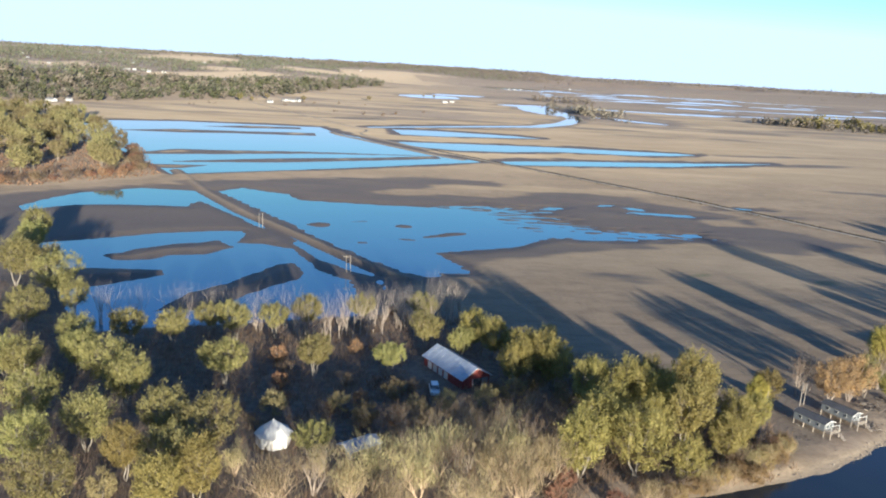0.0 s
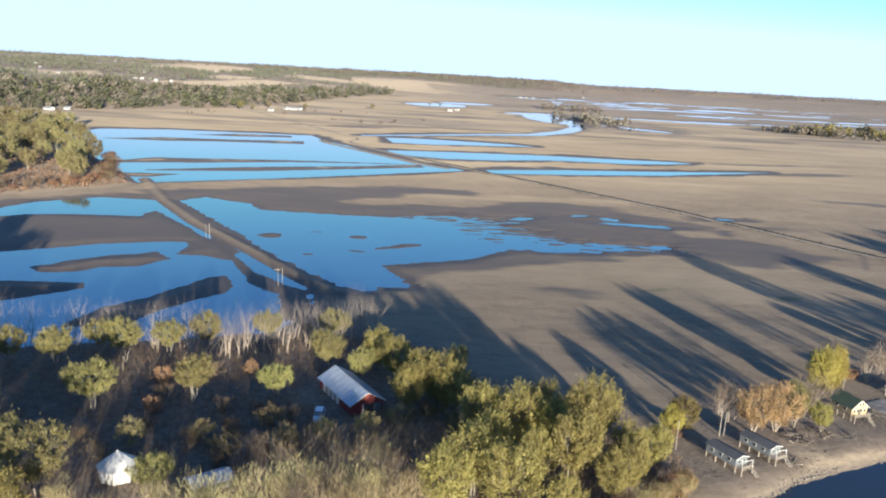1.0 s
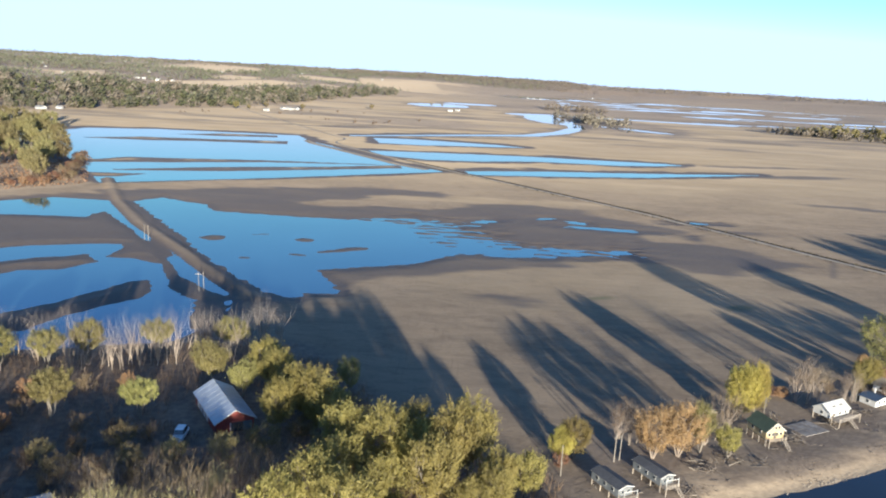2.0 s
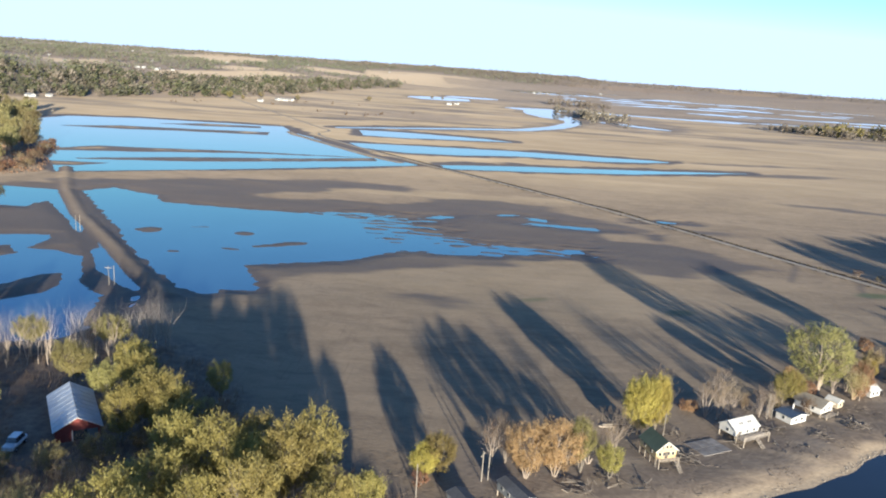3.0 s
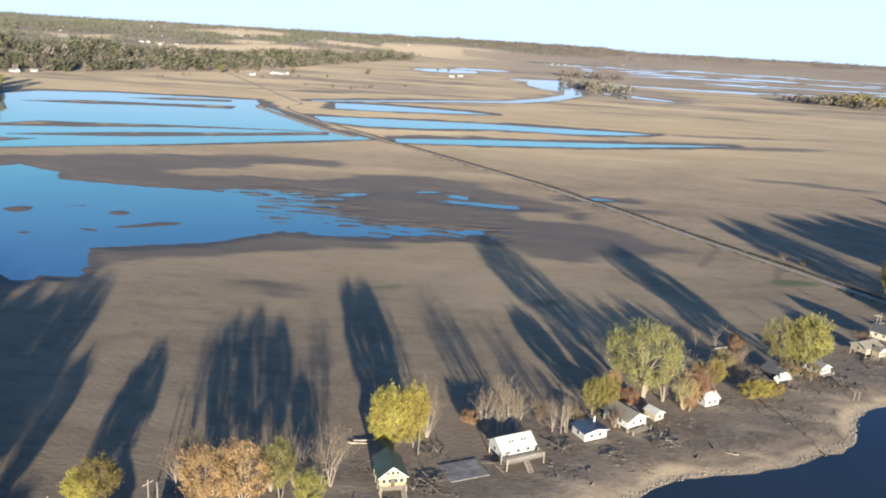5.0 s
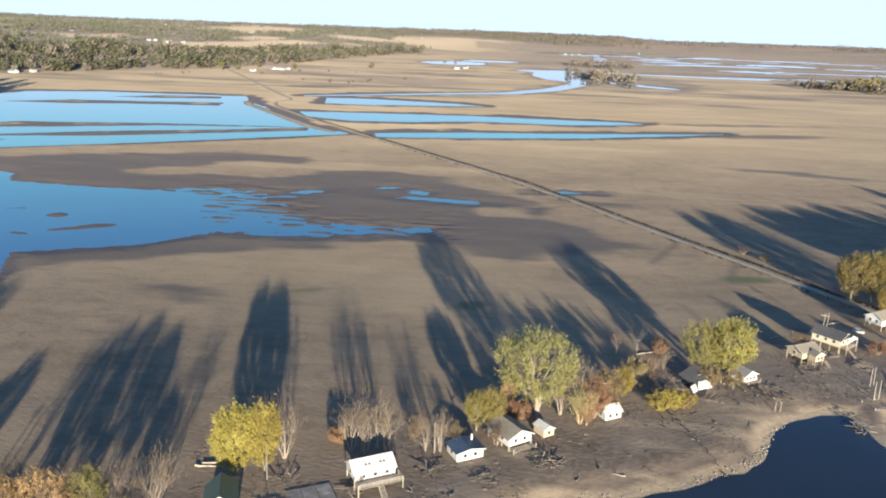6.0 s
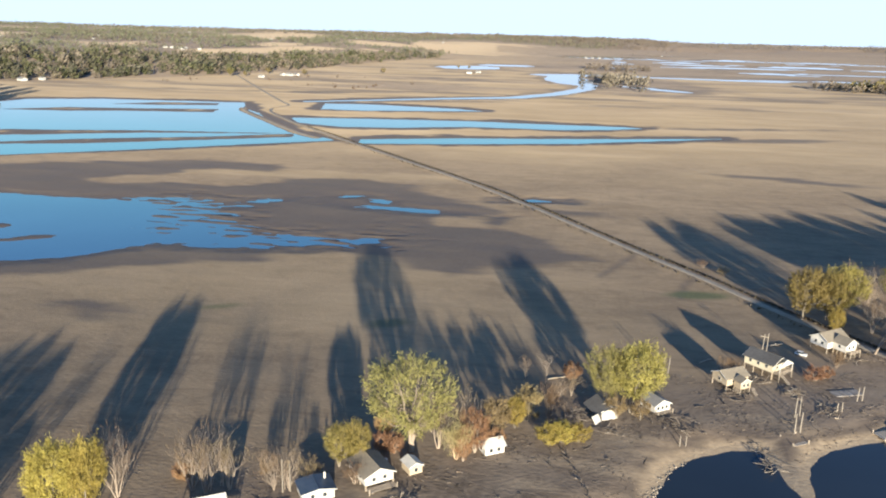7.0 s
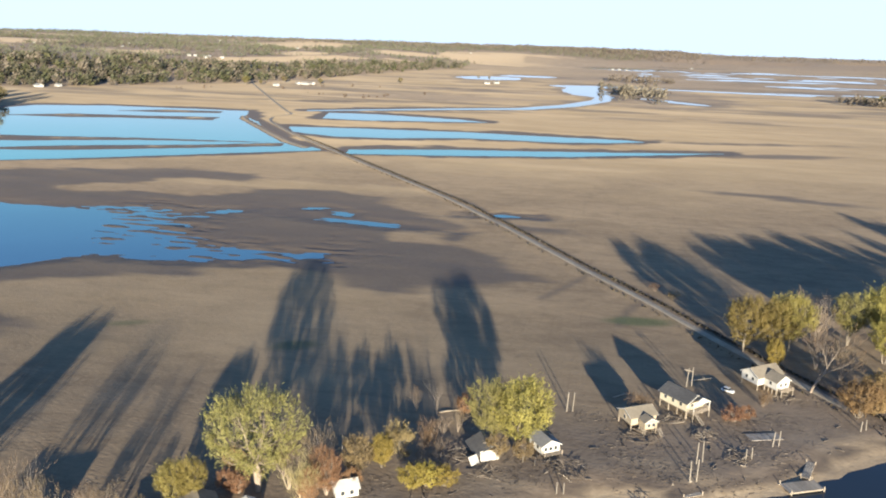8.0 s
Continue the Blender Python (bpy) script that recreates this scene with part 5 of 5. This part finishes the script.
# barn, white round-roofed shed and tin-roofed shed in the wood
b = cabin("red barn with a grey tin roof in the wood", 10.7, 219.5, 33, 11, 24, 0.0, 3.6, 3.0, M_RED, M_TIN, over=0.7, name="red_barn", wins=0, side=0)
b["category"] = "barn"
b.scale = (0.85, 0.85, 0.88)
for k in range(4):
    part("barn_door", box(0.1, 2.4, 2.4, -5.54, -1 + k * 3.4 - 1, 1.35, 0, 0.02), M_WHITE, b, "white sliding barn door")
for k in range(8):
    part("roof_rib", rod(0.05, 0.05, (-6.1, -10.5 + 3 * k, 3.55), (0, -10.5 + 3 * k, 6.85), 4), M_TIN, b)
    part("roof_rib", rod(0.05, 0.05, (6.1, -10.5 + 3 * k, 3.55), (0, -10.5 + 3 * k, 6.85), 4), M_TIN, b)
# dark panel on the closed end wall, coloured as the doorway's shaded inside
part("door_opening", box(4.4, 0.1, 2.8, 0.8, -12.04, 1.5), M_GLASS, b, "dark panel standing for the shade in the open barn doorway")
part("barn_door", box(2.6, 0.14, 2.7, 3.6, -12.1, 1.45, 0, 0.02), M_GREYW, b, "pale sliding door pushed aside")
part("door_post", box(0.22, 0.2, 3.0, -1.4, -12.1, 1.5), M_WHITE, b)

d = thing("white_round_shed", "white tin shed with a steep faceted roof in the wood", "shed", -33, 171.8, max(height(-34, 171), 0.3), 12)
d.scale = (0.74, 0.74, 0.9)
bm = bmesh.new()
bmesh.ops.create_cone(bm, cap_ends=True, segments=8, radius1=5.6, radius2=5.6, depth=3.4)
bmesh.ops.translate(bm, vec=(0, 0, 1.6), verts=bm.verts)
part("wall", bm, M_WHITE, d)
for k in range(8):
    a0, a1 = radians(45 * k), radians(45 * (k + 1))
    r, z0, z1 = 6.1, 3.0, 6.4
    v = [(r * math.cos(a0), r * math.sin(a0), z0), (r * math.cos(a1), r * math.sin(a1), z0), (0.4 * math.cos(a1), 0.4 * math.sin(a1), z1), (0.4 * math.cos(a0), 0.4 * math.sin(a0), z1)]
    v += [(p[0], p[1], p[2] + 0.12) for p in v]
    mesh_object("roof_panel", v, [(0, 1, 2, 3), (7, 6, 5, 4), (0, 4, 5, 1), (1, 5, 6, 2), (2, 6, 7, 3), (3, 7, 4, 0)], M_WTIN, d)
part("finial", rod(0.45, 0.2, (0, 0, 6.3), (0, 0, 6.9), 8), M_WTIN, d)
part("door", box(1.4, 0.14, 2.2, 0, -5.25, 1.2), M_DWOOD, d)
b = cabin("low shed with a pale tin roof in the wood", -12.5, 170, -50, 6, 10.5, 0.0, 2.4, 1.2, M_GREYW, M_TIN, name="tin_shed", wins=1, side=2)

# far farm buildings
far = random.Random(3)


def far_house(x, y, w, l, wall, rz, wall_m=M_WHITE, roof_m=M_SHING, label="white far-off farmhouse with a grey roof"):
    h = thing("farmhouse", label, "house", x, y, height(x, y) - 0.2, rz, "farm buildings beyond the fields")
    part("wall", prism(w, l, 0, wall, w * 0.25), wall_m, h)
    roof_slabs(h, w, l, wall, w * 0.25, 0.4, 0.25, roof_m)
    for s in (-1, 1):
        for k in range(3):
            window(h, s * (w / 2 + 0.03), (k - 1) * l / 3.6, wall * 0.55, 90, 1.0, 1.4)


for x, y, w, l in ((-575, 1183, 8, 15), (-560, 1207, 6, 8), (-304, 1424, 6, 9), (-283, 1494, 6, 8), (-275, 1488, 5, 8), (-268, 1497, 6, 9), (-292, 1490, 5, 8), (7, 1742, 7, 10), (22, 1770, 6, 9)):
    far_house(x, y, w, l, 3.0, far.uniform(50, 110))
for k in range(7):
    far_house(-760 + 16 * k + far.uniform(-5, 5), 1900 + far.uniform(-30, 40), 5, 8, 2.6, far.uniform(40, 120), M_WHITE, M_WTIN, "white far-off farm shed with a pale roof")
for x, y in ((-900, 2350), (-1000, 2050), (-1160, 2260), (-1300, 2500), (-1450, 2250), (-800, 2700), (-1100, 3050), (-620, 3100), (237, 2885), (258, 2890), (282, 2900), (-1900, 2700), (-1400, 3300), (520, 3300), (-360, 3500)):
    far_house(x, y, 5, 7, 2.4, far.uniform(60, 120), M_WHITE, M_WTIN if far.random() < 0.6 else M_SHING)
for x, y, t in ((-356, 1414, 16), (-340, 1440, 9), (-262, 1520, 11), (-330, 1520, 12), (-150, 1660, 11), (-20, 1930, 8), (-45, 1935, 8)):
    plant("olive" if t > 15 else "grove", x, y, t, "lone trees in the far fields", 1.2)

# ---- poles, docks and cars ----


def pole(x, y, tall, arm=False, lean=0.0):
    p = thing("utility_pole", "weathered timber pole standing in the mud" + (" with a crossarm" if arm else ""), "pole", x, y, max(height(x, y), -0.3), plant_rng.uniform(0, 360), "poles along the bank")
    part("shaft", rod(0.13, 0.10, (0, 0, -0.6), (lean, 0, tall * 0.85), 8), M_POLE, p)
    if arm:
        part("crossarm", box(2.4, 0.14, 0.16, lean, 0, tall * 0.85 - 0.8), M_WOOD, p)
        for s in (-0.9, 0, 0.9):
            part("insulator", rod(0.06, 0.05, (lean + s, 0, tall * 0.85 - 0.72), (lean + s, 0, tall * 0.85 - 0.45), 6), M_GLASS, p)
    else:
        part("cap", rod(0.12, 0.09, (lean, 0, tall * 0.85), (lean, 0, tall * 0.85 + 0.1), 8), M_CONC, p)


POLES_EAST = ((265, 331, 6, 0), (266.4, 331.4, 6, 0), (295.4, 355, 6.5, 1), (296.8, 355.6, 6.5, 0), (292.6, 304.6, 6, 0), (294, 305.4, 6, 0), (294.6, 313, 6, 0),
                        (296, 314.2, 6, 0), (312.6, 326, 4.5, 0), (314, 326.6, 4.5, 0), (335, 340, 3, 0), (336.4, 340.8, 3, 0), (305.6, 318, 3, 0), (307, 318.8, 3, 0), (218.6, 296, 5.5, 0))
POLES_WEST = ((220.2, 296.8, 5.5, 0), (108.6, 209.4, 8.5, 1), (110, 210.2, 7.5, 0), (95, 200.4, 9, 0), (154.6, 240.6, 9, 0),
                        (186, 257, 8.5, 0), (187.4, 257.6, 8, 0), (-35, 329.6, 9, 1), (-33.4, 330.4, 9, 0), (-91, 409.8, 9, 1), (-89.4, 410.6, 9, 0), (265.6, 293.6, 3, 0), (267, 294.2, 3, 0))
for x, y, tall, arm in POLES_EAST + POLES_WEST:
    pole(x, y, tall, bool(arm), plant_rng.uniform(-0.3, 0.3))


def dock(x, y, rz, w, l, z, label):
    d = thing("timber_dock", label, "dock", x, y, z, rz)
    n = int(l / 0.35)
    for k in range(n):
        part("plank", box(w, l / n - 0.04, 0.07, 0, (k + 0.5) * l / n - l / 2, 0.5), M_WOOD, d)
    for s in (-1, 1):
        part("edge_beam", box(0.16, l + 0.1, 0.3, s * (w / 2), 0, 0.36), M_WOOD, d)
        for e in (-1, 1):
            part("dock_post", rod(0.12, 0.12, (s * (w / 2 + 0.15), e * (l / 2 - 0.3), -1.2), (s * (w / 2 + 0.15), e * (l / 2 - 0.3), 1.2), 7), M_WOOD, d)
    return d


dock(316, 310.6, -64, 3.6, 8.5, 0.05, "pale timber dock lying in the river edge")
dock(318.6, 317.5, -20, 1.6, 8.0, 0.35, "broken gangway leading down to a dock")
dock(292, 302, 30, 4.2, 4.6, 0.3, "square sunken timber dock frame at the bank")
dock(348, 343, -50, 2.4, 6, 0.3, "small timber dock at the bank")

s = thing("concrete_slab", "bare concrete slab washed clean on the mud", "slab", 165, 236.5, max(height(165, 236), 0.3) - 0.05, 30)
for i in range(3):
    for j in range(2):
        part("slab_panel", box(2.9, 3.4, 0.18, (i - 1) * 3.0, (j - 0.5) * 3.5, 0.1, 0, 0.02), M_CONC, s)
s = thing("concrete_slab", "pale concrete slab half buried near poles", "slab", 311.5, 330.5, max(height(311, 330), 0.3) - 0.05, 20)
for i in range(3):
    part("slab_panel", box(2.6, 3.2, 0.18, (i - 1) * 2.7, 0, 0.1, 0, 0.02), M_CONC, s)


def car(x, y, rz, paint, label, size=1.0):
    c = thing("parked_car", label, "car", x, y, max(height(x, y), 0.2), rz)
    c.scale = (size, size, size)
    bm = box(1.85, 4.6, 0.75, 0, 0, 0.75, 0, 0.16)
    part("body", bm, paint, c)
    bm = bmesh.new()
    bmesh.ops.create_cube(bm, size=1.0)
    bmesh.ops.scale(bm, vec=(1.7, 2.7, 0.7), verts=bm.verts)
    for v in bm.verts:
        if v.co.z > 0:
            v.co.x *= 0.82
            v.co.y *= 0.78
    bmesh.ops.translate(bm, vec=(0, 0.35, 1.45), verts=bm.verts)
    part("cabin_glass", bm, M_GLASS, c, "dark car windows")
    part("roof", box(1.36, 2.05, 0.07, 0, 0.35, 1.82, 0, 0.02), paint, c)
    for sx in (-0.9, 0.9):
        for sy in (-1.45, 1.45):
            w = part("wheel", rod(0.34, 0.34, (sx - 0.11, sy, 0.34), (sx + 0.11, sy, 0.34), 14), M_RUBBER, c)
            part("rim", rod(0.2, 0.2, (sx * 1.02 - 0.11, sy, 0.34), (sx * 1.02 + 0.11, sy, 0.34), 10), M_TIN, w)
        part("headlight", box(0.36, 0.06, 0.16, sx * 0.72, -2.3, 0.9, 0, 0.01), M_WHITE, c)
        part("tail_light", box(0.2, 0.06, 0.3, sx * 0.85, 2.3, 0.95, 0, 0.01), M_RED, c)
    part("bumper", box(1.7, 0.14, 0.2, 0, -2.32, 0.5, 0, 0.03), M_WHITE, c, "pale front bumper")


car(4.6, 205.5, 5, M_CARW, "white van with dark windows parked by a barn", 1.45)
car(306, 354.5, 60, M_CARW, "white muddy car abandoned beside a house", 0.72)


# ---- driftwood ----
drift = random.Random(21)


def log(x, y, l, rz, r=0.22, label="muddy driftwood log on the bank", mat=None):
    t = thing("driftwood_log", label, "log", x, y, max(height(x, y), 0.05) + r * 0.6, rz, "driftwood along the bank")
    s = Shape()
    pts = [Vector((-l / 2 + l * k / 5, drift.gauss(0, 0.12), drift.gauss(0, 0.05))) for k in range(6)]
    s.tube(pts, [r * (1 - 0.1 * k) for k in range(6)], 6)
    mesh_object("stem", s.v, s.f, mat or M_DWOOD, t, smooth=True)
    for k in range(2):
        p = pts[drift.choice((1, 2, 3, 4))]
        part("stub", rod(r * 0.45, r * 0.2, p, p + Vector((drift.uniform(-0.6, 0.6), drift.uniform(-1, 1), drift.uniform(0.1, 0.7))), 5), mat or M_DWOOD, t)


def brush(x, y, r, n, label="tangled pile of drowned branches and boards", mat=None):
    t = thing("brush_pile", label, "brush pile", x, y, max(height(x, y), 0.05), drift.uniform(0, 360), "driftwood along the bank")
    for k in range(n):
        a, d = drift.uniform(0, 6.28), r * math.sqrt(drift.random())
        q = Vector((d * math.cos(a), d * math.sin(a), drift.uniform(0.05, 0.6)))
        u = Vector((drift.gauss(0, 1), drift.gauss(0, 0.5), drift.gauss(0, 0.22))).normalized() * drift.uniform(0.8, 2.2)
        part("branch", rod(0.08, 0.03, q - u, q + u, 4), mat or (M_DWOOD if drift.random() < 0.85 else M_WOOD), t)


for k in range(13):
    u = k / 12
    log(236.0 + 11.7 * u + drift.gauss(0, 0.3), 295.4 + -32.8 * u, drift.uniform(2.2, 4.2), -62 + drift.uniform(-10, 10), 0.15, "dark log in a row of logs down to the river")
for x, y, r, n in ((268, 302, 4, 40), (250, 296, 2.5, 16), (297, 327, 3, 26), (304, 319, 3, 26), (244, 302, 3.5, 34), (210, 257, 3.5, 40), (283, 322, 4, 34), (262, 304, 3, 20), (197, 249, 2, 12), (186, 250, 3, 20),
                   (130, 210, 3.5, 34), (138, 215, 3, 24), (158, 229, 3.5, 34), (172, 240, 2.5, 16), (320, 354, 3, 24), (290, 333, 3, 22), (123, 198, 2.5, 20), (145, 214, 2, 14), (285, 290, 3, 24), (284, 296, 2.5, 14),
                   (216, 289, 2.5, 16), (184, 261, 3, 20), (198, 270, 3, 18), (158, 242, 2.5, 14), (300, 345, 2.5, 16)):
    brush(x, y, r, n)
for k in range(70):
    u = drift.random()
    x = 98 + 235 * u
    y = float(np.interp(x, [98, 124, 170, 211, 257, 280, 312, 352], [176, 193, 216, 247, 270, 300, 310, 340])) + drift.uniform(1.0, 26)
    log(x, y, drift.uniform(0.8, 3.4), drift.uniform(0, 180), drift.uniform(0.06, 0.15), "small piece of driftwood on the mud", M_WOOD if drift.random() < 0.25 else M_DWOOD)
for x, y, l, rz in ((239, 324, 10, 27), (141, 243, 5, 10), (142.5, 244.4, 6, 14), (226, 300, 6, 15), (222, 300, 5, 20), (300, 361, 7, 30), (278, 344, 5, 40)):
    log(x, y, l, rz, 0.22, "long pale fallen beam lying on the mud", M_WOOD)


# broken stone along the water's edge
stones, rocky = Shape(), random.Random(61)
for x, y, ax, ay in along(RIVER, 0.3):
    if not 92 < x < 272 or rocky.random() < 0.5 + 0.45 * math.sin(x / 7.0):
        continue
    d, r = rocky.uniform(0.2, 3.0) * rocky.random(), rocky.uniform(0.08, 0.26)
    q = Vector((x - d * ax, y - d * ay, 0.0))
    q = Vector((x + d * ax, y + d * ay, 0.0)) if float(inside(np.array([q.x]), np.array([q.y]), RIVER)[0]) > 0 else q
    q.z = max(height(q.x, q.y), 0.0) + 0.3 * r
    i = len(stones.v)
    stones.v += [q + Vector(v) * r * rocky.uniform(0.7, 1.3) for v in ((1, 0, 0), (0.3, 0.9, 0.1), (-0.8, 0.5, 0), (-0.8, -0.5, 0.1), (0.3, -0.9, 0), (0.1, 0.1, 0.75))]
    stones.f += [(i + k, i + (k + 1) % 5, i + 5) for k in range(5)]
tagged(mesh_object("shore_stones", stones.v, stones.f, M_STONE), "pale broken stones along the river edge", "stones", kind="stuff")

# twigs, straw and scraps left by the flood
scraps = Shape()
cells = np.random.RandomState(44)
sx, sy = cells.uniform(85, 345, 60000), cells.uniform(170, 375, 60000)
from_bank = -inside(sx, sy, RIVER)
keep = (from_bank > 1.5) & (from_bank < 48) & (fbm(sx / 9, sy / 6, 45) + 0.5 * fbm(sx / 30, sy / 20, 46) > 0.16)
sx, sy = sx[keep][:6000], sy[keep][:6000]
sz = land(sx, sy)[0]
for x, y, z in zip(sx, sy, sz):
    if z < 0.08:
        continue
    a = drift.gauss(0.5, 0.7)
    scraps.blade(Vector((x, y, z + drift.uniform(0.01, 0.04))), Vector((math.cos(a), math.sin(a), drift.gauss(0, 0.06))).normalized(), Vector((drift.gauss(0, 0.2), drift.gauss(0, 0.2) - 0.3, 1)).normalized(), drift.uniform(0.3, 1.3), 0.13)
tagged(mesh_object("flood_scraps", scraps.v, scraps.f, L_SCRAP), "brown twigs, straw and scraps left on the mud", "debris", kind="stuff")

for group in MODELS.values():
    for ob in group:
        for o in (*ob.children_recursive, ob):
            bpy.data.objects.remove(o)
